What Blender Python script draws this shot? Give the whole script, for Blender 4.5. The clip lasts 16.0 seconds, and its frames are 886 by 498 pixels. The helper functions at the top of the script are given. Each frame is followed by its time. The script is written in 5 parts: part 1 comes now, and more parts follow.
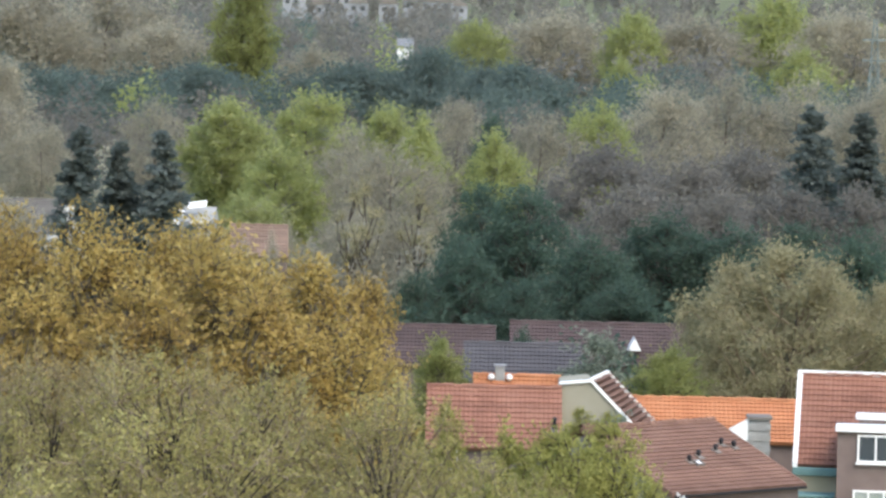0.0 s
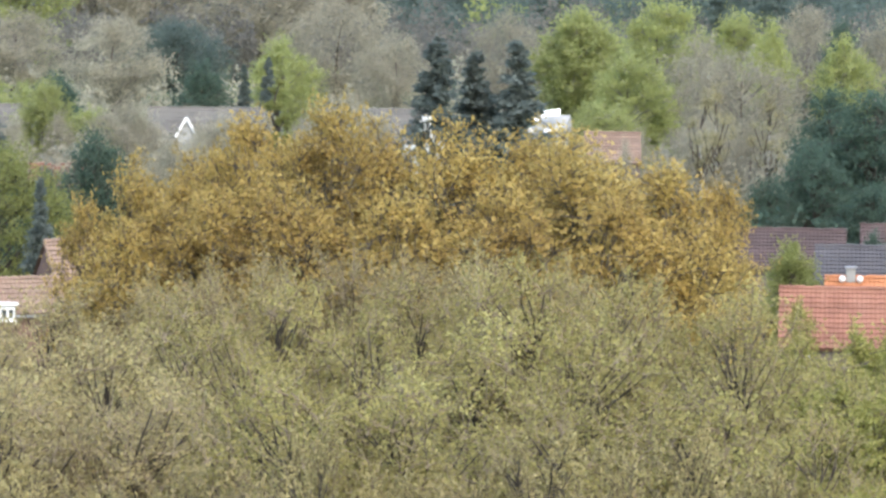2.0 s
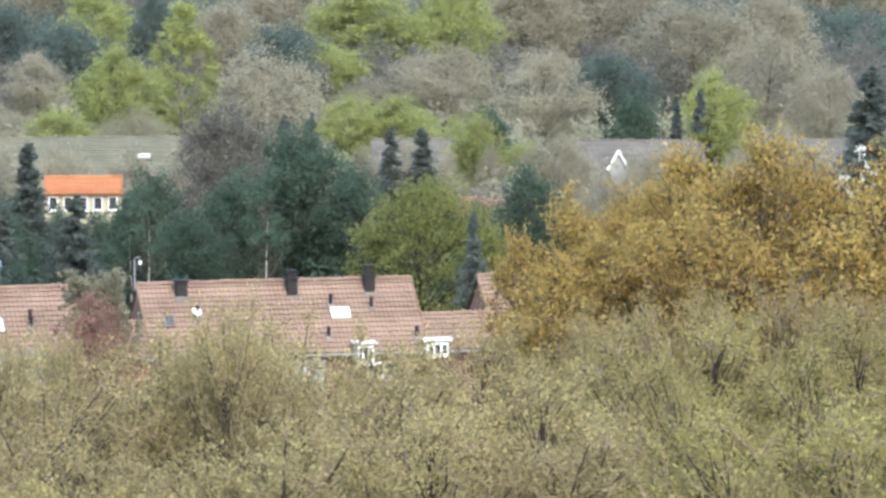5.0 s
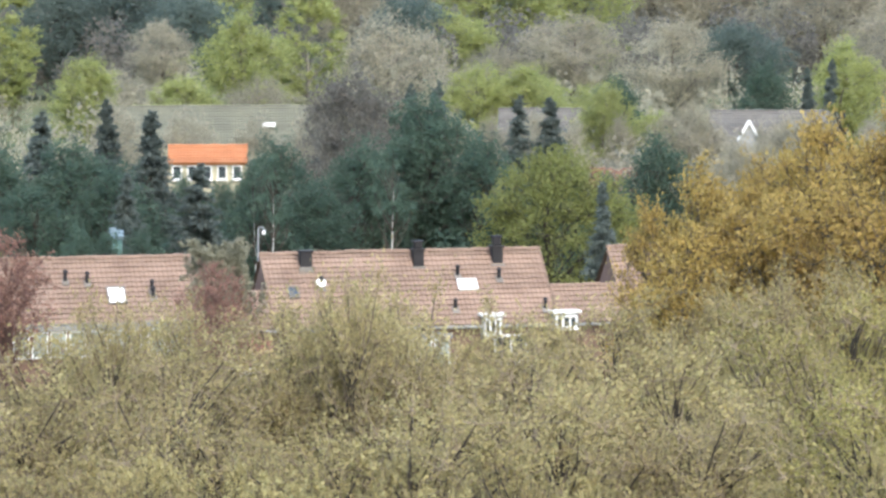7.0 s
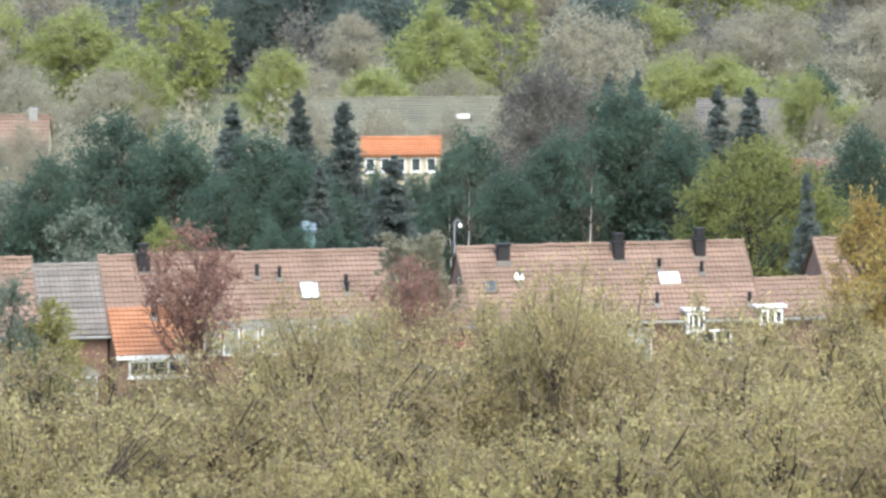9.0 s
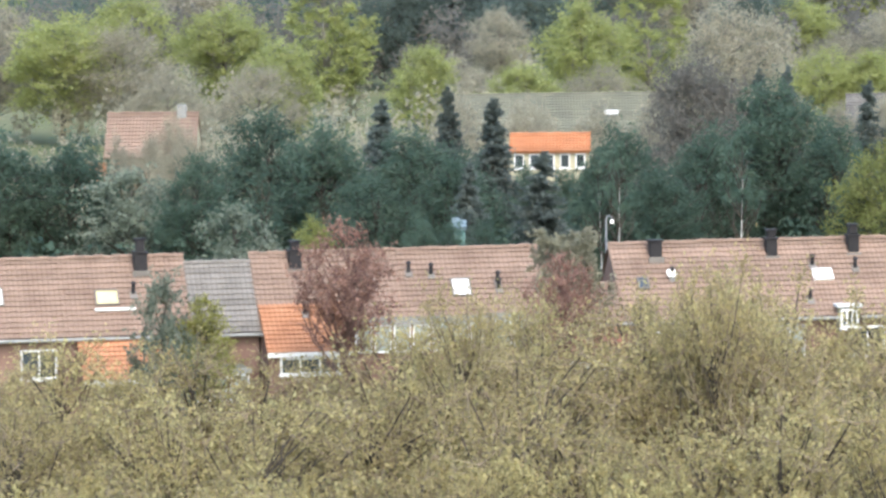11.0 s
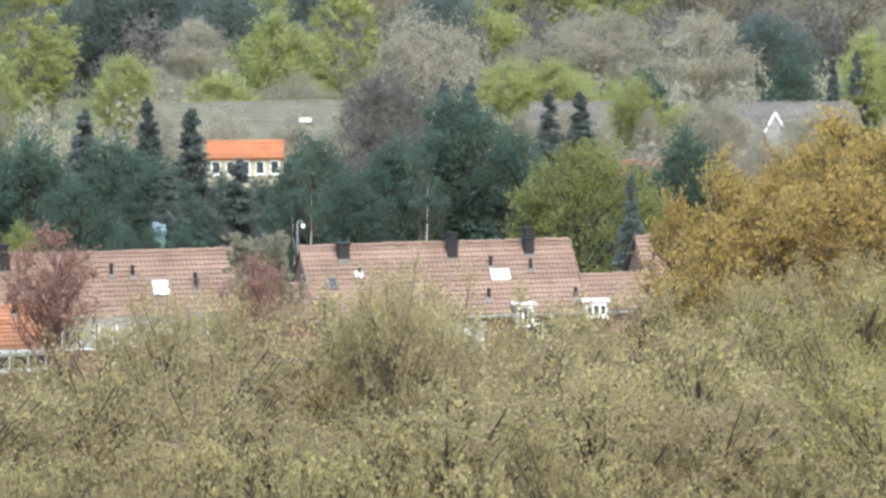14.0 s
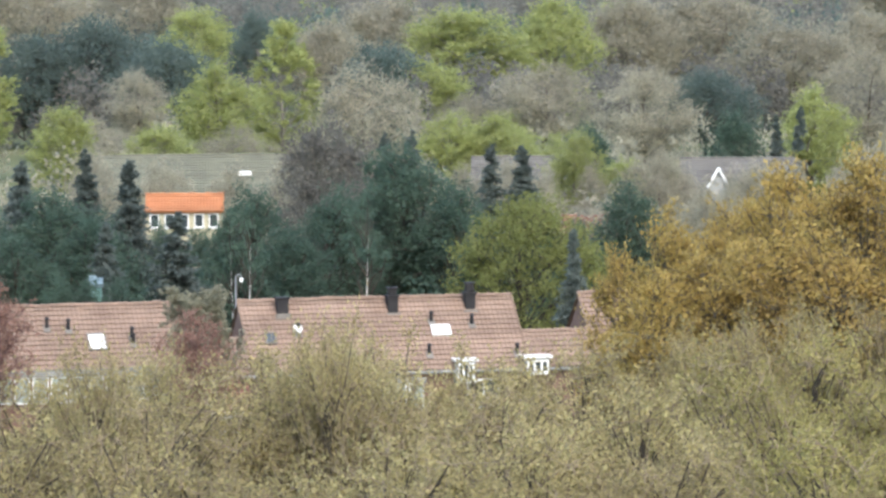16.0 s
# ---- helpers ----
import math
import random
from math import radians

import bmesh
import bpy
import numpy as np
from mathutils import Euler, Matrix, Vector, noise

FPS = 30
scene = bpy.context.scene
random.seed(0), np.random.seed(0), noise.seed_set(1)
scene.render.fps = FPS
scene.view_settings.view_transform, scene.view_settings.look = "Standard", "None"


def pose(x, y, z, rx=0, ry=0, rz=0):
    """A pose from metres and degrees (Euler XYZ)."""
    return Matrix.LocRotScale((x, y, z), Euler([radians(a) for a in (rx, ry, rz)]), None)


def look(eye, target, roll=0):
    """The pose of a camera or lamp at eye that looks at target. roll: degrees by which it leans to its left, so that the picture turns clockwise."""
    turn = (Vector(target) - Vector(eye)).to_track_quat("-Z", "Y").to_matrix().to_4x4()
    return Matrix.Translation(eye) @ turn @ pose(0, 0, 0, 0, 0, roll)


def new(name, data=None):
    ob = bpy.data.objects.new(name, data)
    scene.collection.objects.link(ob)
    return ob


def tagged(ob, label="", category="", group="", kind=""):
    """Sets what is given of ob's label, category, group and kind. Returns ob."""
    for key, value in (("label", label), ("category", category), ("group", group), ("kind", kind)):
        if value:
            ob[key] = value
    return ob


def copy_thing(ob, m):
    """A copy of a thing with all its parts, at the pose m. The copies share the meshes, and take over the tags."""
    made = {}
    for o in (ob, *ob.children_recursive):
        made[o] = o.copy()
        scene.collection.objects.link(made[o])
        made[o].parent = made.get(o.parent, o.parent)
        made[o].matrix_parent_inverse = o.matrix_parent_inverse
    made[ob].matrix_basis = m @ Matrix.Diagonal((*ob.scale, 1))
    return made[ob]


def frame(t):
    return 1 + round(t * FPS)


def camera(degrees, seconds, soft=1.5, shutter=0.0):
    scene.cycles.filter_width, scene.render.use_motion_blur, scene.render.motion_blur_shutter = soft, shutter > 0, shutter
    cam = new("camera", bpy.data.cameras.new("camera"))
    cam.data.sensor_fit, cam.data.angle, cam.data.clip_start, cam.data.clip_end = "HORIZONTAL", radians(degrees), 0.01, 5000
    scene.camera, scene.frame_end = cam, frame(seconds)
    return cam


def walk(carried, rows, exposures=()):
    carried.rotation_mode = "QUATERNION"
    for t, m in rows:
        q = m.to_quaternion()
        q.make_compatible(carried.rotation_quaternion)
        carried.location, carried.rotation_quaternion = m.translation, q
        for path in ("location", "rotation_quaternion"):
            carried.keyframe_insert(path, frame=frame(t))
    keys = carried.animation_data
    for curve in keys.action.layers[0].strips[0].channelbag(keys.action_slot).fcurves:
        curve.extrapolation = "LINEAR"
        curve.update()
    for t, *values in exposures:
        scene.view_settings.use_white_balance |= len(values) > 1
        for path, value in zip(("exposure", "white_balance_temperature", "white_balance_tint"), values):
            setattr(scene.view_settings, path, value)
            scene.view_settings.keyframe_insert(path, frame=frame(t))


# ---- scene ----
# The camera stands on a high balcony and pans; a small slide along its sight line stands for its zoom.
EYE = 28.0
cam = camera(10.0, 16.0, soft=2.8)
# seconds, bearing, pitch, lean, slide
ROWS = [
    (0, 0.000, -3.438, 1.443, 6.19),
    (0.5, 0.000, -3.988, 1.390, 0.83),
    (1, -1.098, -4.362, 1.053, -0.35),
    (1.5, -2.525, -4.530, 0.902, -0.34),
    (2, -3.952, -4.561, 0.631, 0.31),
    (2.5, -5.123, -4.461, 0.504, -0.05),
    (3, -6.224, -4.213, 0.347, 0.26),
    (3.5, -7.080, -4.010, 0.322, 0.30),
    (4, -7.835, -4.013, 0.274, 0.35),
    (4.2, -8.079, -4.064, 0.046, 1.20),
    (4.72, -8.657, -4.148, -0.145, 1.86),
    (5.25, -9.000, -4.283, -0.286, 2.59),
    (5.78, -9.274, -4.416, -0.341, 3.50),
    (6.3, -9.645, -4.490, -0.281, 4.70),
    (6.5, -9.804, -4.493, -0.044, 5.02),
    (7, -10.277, -4.528, -0.108, 6.54),
    (7.5, -10.775, -4.550, -0.142, 8.22),
    (8, -11.337, -4.565, -0.297, 10.41),
    (8.5, -11.864, -4.580, -0.348, 11.02),
    (9, -12.442, -4.591, -0.431, 12.61),
    (9.5, -13.027, -4.599, -0.570, 12.98),
    (9.7, -13.289, -4.601, -0.555, 12.59),
    (10.22, -13.840, -4.605, -0.631, 13.09),
    (10.75, -14.109, -4.609, -0.674, 13.62),
    (11.28, -13.931, -4.625, -0.683, 12.62),
    (11.8, -13.137, -4.666, -0.659, 8.57),
    (12, -12.609, -4.694, -0.756, 6.08),
    (12.5, -11.595, -4.742, -0.604, 0.44),
    (13, -10.922, -4.732, -0.591, -1.73),
    (13.5, -10.666, -4.683, -0.547, -1.83),
    (14, -10.658, -4.620, -0.580, -1.36),
    (14.5, -10.661, -4.541, -0.489, -1.29),
    (15, -10.668, -4.419, -0.510, -0.88),
    (15.5, -10.674, -4.246, -0.389, 0.02),
    (16, -9.980, -4.007, -0.266, 1.65),
]


def sight(bearing, pitch):
    b, p = radians(bearing), radians(pitch)
    return Vector((math.sin(b) * math.cos(p), math.cos(b) * math.cos(p), math.sin(p)))


def station(bearing, pitch, lean, slide):
    d = sight(bearing, pitch)
    eye = Vector((0, 0, EYE)) + d * slide
    return look(eye, eye + d * 100, lean)


BRIGHT = 1.58
walk(cam, [(t, station(b, p, l, s)) for t, b, p, l, s in ROWS],
     [(0.0, BRIGHT - 0.24), (0.5, BRIGHT - 0.2), (1.0, BRIGHT - 0.02), (1.5, BRIGHT + 0.17), (2.0, BRIGHT + 0.2), (3.0, BRIGHT + 0.15), (3.5, BRIGHT), (4.0, BRIGHT + 0.15), (6.0, BRIGHT + 0.2), (15.4, BRIGHT + 0.2), (16.0, BRIGHT + 0.06)])

# ---- light ----
SUN_EL, SUN_AZ = 48.0, 150.0   # azimuth clockwise from +y: behind the camera, to its right
world = bpy.data.worlds.new("sky")
scene.world = world
world.use_nodes = True
wn = world.node_tree.nodes
sky = wn.new("ShaderNodeTexSky")
sky.sky_type, sky.sun_disc = "NISHITA", False
sky.sun_elevation, sky.sun_rotation = radians(SUN_EL), radians(SUN_AZ)
sky.dust_density, sky.air_density = 2.0, 1.3
wn["Background"].inputs["Strength"].default_value = 0.15
world.node_tree.links.new(sky.outputs[0], wn["Background"].inputs["Color"])
sun_data = bpy.data.lights.new("sun", "SUN")
sun_data.energy, sun_data.angle, sun_data.color = 0.72, radians(24.0), (1.0, 0.95, 0.87)
sun = new("sun", sun_data)
sd = Vector((math.sin(radians(SUN_AZ)) * math.cos(radians(SUN_EL)), math.cos(radians(SUN_AZ)) * math.cos(radians(SUN_EL)), math.sin(radians(SUN_EL))))
sun.matrix_world = look(sd * 400, (0, 0, 0))


# ---- materials ----
def mat_base(name, rough=0.8, metal=0.0):
    m = bpy.data.materials.new(name)
    m.use_nodes = True
    nt = m.node_tree
    b = nt.nodes["Principled BSDF"]
    b.inputs["Roughness"].default_value, b.inputs["Metallic"].default_value = rough, metal
    return m, nt, b


def ramp(nt, cols):
    r = nt.nodes.new("ShaderNodeValToRGB")
    e = r.color_ramp.elements
    while len(e) < len(cols):
        e.new(0.5)
    for i, c in enumerate(cols):
        e[i].position = i / (len(cols) - 1)
        e[i].color = (*c, 1)
    return r


def leaf_mat(name, cols, through_light=0.3, patch=4.0, swing=0.15, vary=0.35):
    """Leaves: each its own shade, patches over the crown, some light passing through."""
    m, nt, b = mat_base(name, 0.75)
    n, l = nt.nodes, nt.links
    geo, tc, oi = n.new("ShaderNodeNewGeometry"), n.new("ShaderNodeTexCoord"), n.new("ShaderNodeObjectInfo")
    noi = n.new("ShaderNodeTexNoise")
    noi.inputs["Scale"].default_value, noi.inputs["Detail"].default_value = 1.0 / patch, 3
    l.new(geo.outputs["Position"], noi.inputs["Vector"])
    mix = n.new("ShaderNodeMath"); mix.operation = "MULTIPLY_ADD"
    mix.inputs[1].default_value = vary
    l.new(geo.outputs["Random Per Island"], mix.inputs[0])
    sub = n.new("ShaderNodeMath"); sub.operation = "MULTIPLY_ADD"
    sub.inputs[1].default_value, sub.inputs[2].default_value = 1.4, -0.2 - vary / 2
    l.new(noi.outputs["Fac"], sub.inputs[0]); l.new(sub.outputs[0], mix.inputs[2])
    r = ramp(nt, cols); l.new(mix.outputs[0], r.inputs[0])
    hs = n.new("ShaderNodeHueSaturation"); l.new(r.outputs[0], hs.inputs["Color"])
    v = n.new("ShaderNodeMapRange"); l.new(oi.outputs["Random"], v.inputs[0])
    v.inputs["To Min"].default_value, v.inputs["To Max"].default_value = 1 - swing, 1 + swing
    l.new(v.outputs[0], hs.inputs["Value"])
    l.new(hs.outputs[0], b.inputs["Base Color"])
    b.inputs["Specular IOR Level"].default_value = 0.12
    tr = n.new("ShaderNodeBsdfTranslucent"); l.new(hs.outputs[0], tr.inputs["Color"])
    ms = n.new("ShaderNodeMixShader"); ms.inputs[0].default_value = through_light
    l.new(b.outputs[0], ms.inputs[1]); l.new(tr.outputs[0], ms.inputs[2])
    l.new(ms.outputs[0], n["Material Output"].inputs["Surface"])
    return m


def surface(name, cols, scale=1.5, rough=0.8, bump=0.3, fine=30.0, each=0.12, spec=0.3):
    """Masonry, tile, render, wood: stains, grain and a shade for each piece."""
    m, nt, b = mat_base(name, rough)
    n, l = nt.nodes, nt.links
    tc, oi, geo = n.new("ShaderNodeTexCoord"), n.new("ShaderNodeObjectInfo"), n.new("ShaderNodeNewGeometry")
    a, c = n.new("ShaderNodeTexNoise"), n.new("ShaderNodeTexNoise")
    a.inputs["Scale"].default_value, a.inputs["Detail"].default_value = scale, 5
    c.inputs["Scale"].default_value, c.inputs["Detail"].default_value = fine, 3
    l.new(geo.outputs["Position"], a.inputs["Vector"]); l.new(geo.outputs["Position"], c.inputs["Vector"])
    s = n.new("ShaderNodeMath"); s.operation = "MULTIPLY_ADD"; s.inputs[1].default_value = 0.35
    l.new(c.outputs["Fac"], s.inputs[0]); 
    s2 = n.new("ShaderNodeMath"); s2.operation = "MULTIPLY_ADD"; s2.inputs[1].default_value, s2.inputs[2].default_value = 1.3, -0.33
    l.new(a.outputs["Fac"], s2.inputs[0]); l.new(s2.outputs[0], s.inputs[2])
    r = ramp(nt, cols); l.new(s.outputs[0], r.inputs[0])
    hs = n.new("ShaderNodeHueSaturation"); l.new(r.outputs[0], hs.inputs["Color"])
    v = n.new("ShaderNodeMapRange"); l.new(oi.outputs["Random"], v.inputs[0])
    v.inputs["To Min"].default_value, v.inputs["To Max"].default_value = 1 - each, 1 + each
    l.new(v.outputs[0], hs.inputs["Value"]); l.new(hs.outputs[0], b.inputs["Base Color"])
    b.inputs["Specular IOR Level"].default_value = spec
    bp = n.new("ShaderNodeBump"); bp.inputs["Strength"].default_value, bp.inputs["Distance"].default_value = bump, 0.02
    l.new(c.outputs["Fac"], bp.inputs["Height"]); l.new(bp.outputs[0], b.inputs["Normal"])
    return m


M_BARK = surface("bark", [(0.04, 0.033, 0.027), (0.095, 0.08, 0.065)], 1.0, 0.9)
M_BIRCH = surface("birch_bark", [(0.25, 0.24, 0.22), (0.7, 0.69, 0.66)], 2.0, 0.8)
M_TWIG = surface("pale_twig", [(0.17, 0.155, 0.13), (0.28, 0.26, 0.22)], 1.0, 0.9)
M_STEM = surface("grey_brown_stem", [(0.075, 0.065, 0.05), (0.15, 0.13, 0.1)], 1.0, 0.9)
M_PLUMTWIG = surface("plum_twig", [(0.13, 0.075, 0.063), (0.2, 0.12, 0.1)], 1.0, 0.9)
M_BROWNTWIG = surface("brown_twig", [(0.2, 0.16, 0.11), (0.3, 0.245, 0.165)], 1.0, 0.9)
M_OLIVE = leaf_mat("budding_beige_leaf", [(0.235, 0.19, 0.115), (0.332, 0.276, 0.143), (0.408, 0.35, 0.165), (0.525, 0.468, 0.236)], 0.5, 5.0, 0.08, 0.7)
M_OLIVEGREEN = leaf_mat("budding_olive_leaf", [(0.218, 0.182, 0.088), (0.308, 0.267, 0.11), (0.385, 0.346, 0.13), (0.485, 0.452, 0.185)], 0.5, 5.0, 0.08, 0.7)
M_HAZEL = leaf_mat("pale_budding_leaf", [(0.28, 0.25, 0.15), (0.37, 0.335, 0.195), (0.455, 0.415, 0.265)], 0.55, 4.0, 0.08, 0.4)
M_LIME = leaf_mat("lime_leaf", [(0.205, 0.195, 0.07), (0.3, 0.295, 0.092), (0.39, 0.385, 0.135)], 0.5, 4.0, 0.12, 0.6)
M_COPPER = leaf_mat("copper_leaf", [(0.283, 0.197, 0.08), (0.39, 0.28, 0.096), (0.465, 0.35, 0.117), (0.56, 0.455, 0.18)], 0.5, 4.0, 0.1, 0.6)
# Twig tone is lightened, with distance haze put into the colour.
M_BARE = leaf_mat("bare_twig", [(0.29, 0.262, 0.195), (0.385, 0.352, 0.262), (0.46, 0.425, 0.32)], 0.6, 6.0, 0.12, 0.25)
M_BAREDARK = leaf_mat("bare_wood_twig", [(0.165, 0.155, 0.138), (0.22, 0.206, 0.18), (0.285, 0.266, 0.22)], 0.6, 12.0, 0.1, 0.15)
M_SPRING = leaf_mat("spring_leaf", [(0.3, 0.31, 0.13), (0.36, 0.385, 0.155), (0.42, 0.45, 0.19)], 0.6, 6.0, 0.1, 0.22)
M_FRESH = leaf_mat("fresh_leaf", [(0.225, 0.235, 0.09), (0.28, 0.295, 0.108), (0.34, 0.355, 0.135)], 0.6, 4.0, 0.1, 0.22)
M_DARK = leaf_mat("dark_leaf", [(0.076, 0.122, 0.093), (0.1, 0.149, 0.11), (0.126, 0.174, 0.123)], 0.6, 6.0, 0.1, 0.1)
M_SPRUCE = leaf_mat("spruce_needles", [(0.11, 0.135, 0.125), (0.15, 0.178, 0.162), (0.2, 0.225, 0.2)], 0.55, 3.0, 0.15, 0.25)
M_GREY = leaf_mat("grey_green_leaf", [(0.14, 0.165, 0.13), (0.2, 0.23, 0.175), (0.27, 0.3, 0.23)], 0.5, 3.0)
M_SHAGGY = leaf_mat("grey_olive_leaf", [(0.21, 0.2, 0.15), (0.29, 0.28, 0.205), (0.37, 0.355, 0.265)], 0.5, 3.0, 0.08)
# Dark leaf tone lightened and greyed, so distance haze sits in the colour.
M_FARHAZE = leaf_mat("dark_leaf_with_haze", [(0.112, 0.148, 0.132), (0.142, 0.182, 0.158), (0.172, 0.21, 0.176)], 0.6, 9.0, 0.12, 0.12)
M_PURPLE = leaf_mat("purple_leaf", [(0.28, 0.155, 0.122), (0.365, 0.212, 0.166), (0.445, 0.285, 0.222)], 0.5, 3.0)
M_BLOSSOM = leaf_mat("white_blossom", [(0.6, 0.6, 0.56), (0.85, 0.85, 0.82)], 0.3, 3.0, 0.05)

M_TILE = surface("weathered_clay_tile", [(0.16, 0.105, 0.078), (0.228, 0.158, 0.118), (0.285, 0.2, 0.153)], 0.9, 0.85)
M_TILE_RED = surface("red_clay_tile", [(0.155, 0.07, 0.048), (0.235, 0.11, 0.075), (0.29, 0.15, 0.105)], 0.8, 0.8)
M_TILE_FADED = surface("faded_orange_tile", [(0.3, 0.135, 0.07), (0.4, 0.19, 0.1), (0.47, 0.25, 0.14)], 0.9, 0.85)
M_TILE_ORANGE = surface("orange_clay_tile", [(0.3, 0.12, 0.055), (0.42, 0.175, 0.08), (0.46, 0.22, 0.11)], 0.8, 0.75)
M_TILE_BROWN = surface("brown_clay_tile", [(0.135, 0.074, 0.053), (0.195, 0.11, 0.08), (0.24, 0.145, 0.108)], 0.8, 0.85)
M_TILE_DARK = surface("dark_red_tile", [(0.06, 0.042, 0.04), (0.085, 0.06, 0.057), (0.11, 0.08, 0.075)], 0.8, 0.85)
M_TILE_COAL = surface("dark_grey_tile", [(0.055, 0.053, 0.058), (0.08, 0.076, 0.082), (0.105, 0.1, 0.105)], 0.8, 0.85)
M_SLATE = surface("grey_slate", [(0.125, 0.113, 0.098), (0.185, 0.168, 0.148), (0.245, 0.225, 0.198)], 1.2, 0.85)
M_MOSS = surface("mossy_grey_tile", [(0.11, 0.11, 0.085), (0.15, 0.15, 0.11), (0.2, 0.195, 0.14)], 0.6, 0.9)
M_OLDTILE = surface("weathered_grey_tile", [(0.1, 0.094, 0.083), (0.14, 0.131, 0.116), (0.19, 0.177, 0.155)], 0.9, 0.85)
M_LEAD = surface("black_slate_cladding", [(0.012, 0.011, 0.012), (0.03, 0.028, 0.03)], 3.0, 0.7)
M_WHITE = surface("white_paint", [(0.72, 0.72, 0.7), (0.86, 0.86, 0.84)], 2.0, 0.5, 0.1)
M_BRICK = surface("brown_brick", [(0.13, 0.1, 0.09), (0.17, 0.13, 0.115), (0.21, 0.17, 0.15)], 1.0, 0.9)
M_REDBRICK = surface("red_brick", [(0.15, 0.09, 0.07), (0.22, 0.135, 0.105), (0.27, 0.175, 0.14)], 1.0, 0.9)
M_PLASTER = surface("beige_plaster", [(0.2, 0.19, 0.14), (0.27, 0.255, 0.195), (0.33, 0.31, 0.24)], 0.6, 0.9)
M_CREAM = surface("cream_plaster", [(0.42, 0.38, 0.26), (0.54, 0.49, 0.35)], 0.8, 0.9)
M_TEAL = surface("weathered_teal_paint", [(0.1, 0.19, 0.18), (0.2, 0.33, 0.31)], 1.5, 0.6)
M_GREYBOARD = surface("grey_boarding", [(0.2, 0.2, 0.19), (0.36, 0.36, 0.34)], 2.0, 0.8)
M_METAL = surface("grey_steel", [(0.15, 0.18, 0.175), (0.23, 0.27, 0.26)], 2.0, 0.6)
M_GROUND = surface("grass_and_soil", [(0.05, 0.06, 0.025), (0.1, 0.11, 0.045), (0.16, 0.14, 0.08)], 0.05, 0.95, 0.4, 2.0)
M_CONCRETE = surface("pale_concrete", [(0.2, 0.21, 0.225), (0.3, 0.31, 0.325)], 0.05, 0.9)


def glass(name, tint, rough=0.06):
    m, nt, b = mat_base(name, rough)
    b.inputs["Base Color"].default_value = (*tint, 1)
    b.inputs["Specular IOR Level"].default_value = 1.0
    n, l = nt.nodes, nt.links
    t = n.new("ShaderNodeTexNoise"); t.inputs["Scale"].default_value = 0.7
    r = n.new("ShaderNodeMapRange"); r.inputs["To Min"].default_value, r.inputs["To Max"].default_value = rough, rough + 0.1
    l.new(t.outputs["Fac"], r.inputs[0]); l.new(r.outputs[0], b.inputs["Roughness"])
    return m


M_GLASS = glass("window_glass", (0.05, 0.06, 0.065))
# White base colour stands in for sky glare on panes of glass.
M_GLAREPANE = surface("sky_glare_white", [(0.8, 0.8, 0.79), (0.9, 0.9, 0.88)], 2.0, 0.15, 0.05, spec=0.6)
M_YELLOWPANE = surface("yellowed_pane", [(0.6, 0.52, 0.2), (0.75, 0.68, 0.32)], 2.0, 0.3, 0.05, spec=0.5)
M_BLUEROOF = surface("pale_blue_sheet_roof", [(0.11, 0.16, 0.18), (0.2, 0.26, 0.29)], 1.5, 0.5)
M_PALEGLASS = surface("pale_glass_and_reflection", [(0.2, 0.24, 0.2), (0.33, 0.37, 0.33), (0.5, 0.53, 0.5)], 1.2, 0.2, 0.05, spec=0.6)


# ---- building helpers ----
def link_mesh(name, me, material, parent=None, label="", at=None):
    if material and not me.materials:
        me.materials.append(material)
    ob = new(name, me)
    if parent:
        ob.parent = parent
    if at is not None:
        ob.matrix_basis = at
    return tagged(ob, label)


def part(name, bm, material, parent=None, label="", at=None):
    me = bpy.data.meshes.new(name)
    bm.to_mesh(me)
    bm.free()
    return link_mesh(name, me, material, parent, label, at)


def arrays(name, verts, faces, material, parent=None, label="", kind=""):
    """A mesh from computed vertex and face arrays (faces all of one length)."""
    me = bpy.data.meshes.new(name)
    nv, nf, k = len(verts), len(faces), faces.shape[1]
    me.vertices.add(nv)
    me.vertices.foreach_set("co", np.ascontiguousarray(verts, dtype=np.float32).ravel())
    me.loops.add(nf * k)
    me.loops.foreach_set("vertex_index", np.ascontiguousarray(faces, dtype=np.int32).ravel())
    me.polygons.add(nf)
    me.polygons.foreach_set("loop_start", np.arange(0, nf * k, k, dtype=np.int32))
    me.update(calc_edges=True)
    ob = link_mesh(name, me, material, parent, label)
    return tagged(ob, kind=kind) if kind else ob


def thing(name, at, label, category, group=""):
    ob = new(name)
    ob.empty_display_size = 0.3
    ob.matrix_basis = at
    return tagged(ob, label, category, group)


def box(bm, x0, x1, y0, y1, z0, z1, bevel=0.0):
    m = Matrix.LocRotScale(((x0 + x1) / 2, (y0 + y1) / 2, (z0 + z1) / 2), None, (x1 - x0, y1 - y0, z1 - z0))
    vs = bmesh.ops.create_cube(bm, size=1, matrix=m)["verts"]
    if bevel:
        es = list({e for v in vs for e in v.link_edges})
        bmesh.ops.bevel(bm, geom=es, offset=bevel, segments=1, affect="EDGES")
    return bm


def boxed(name, dims, material, parent, label="", bevel=0.0, at=None):
    return part(name, box(bmesh.new(), *dims, bevel), material, parent, label, at)


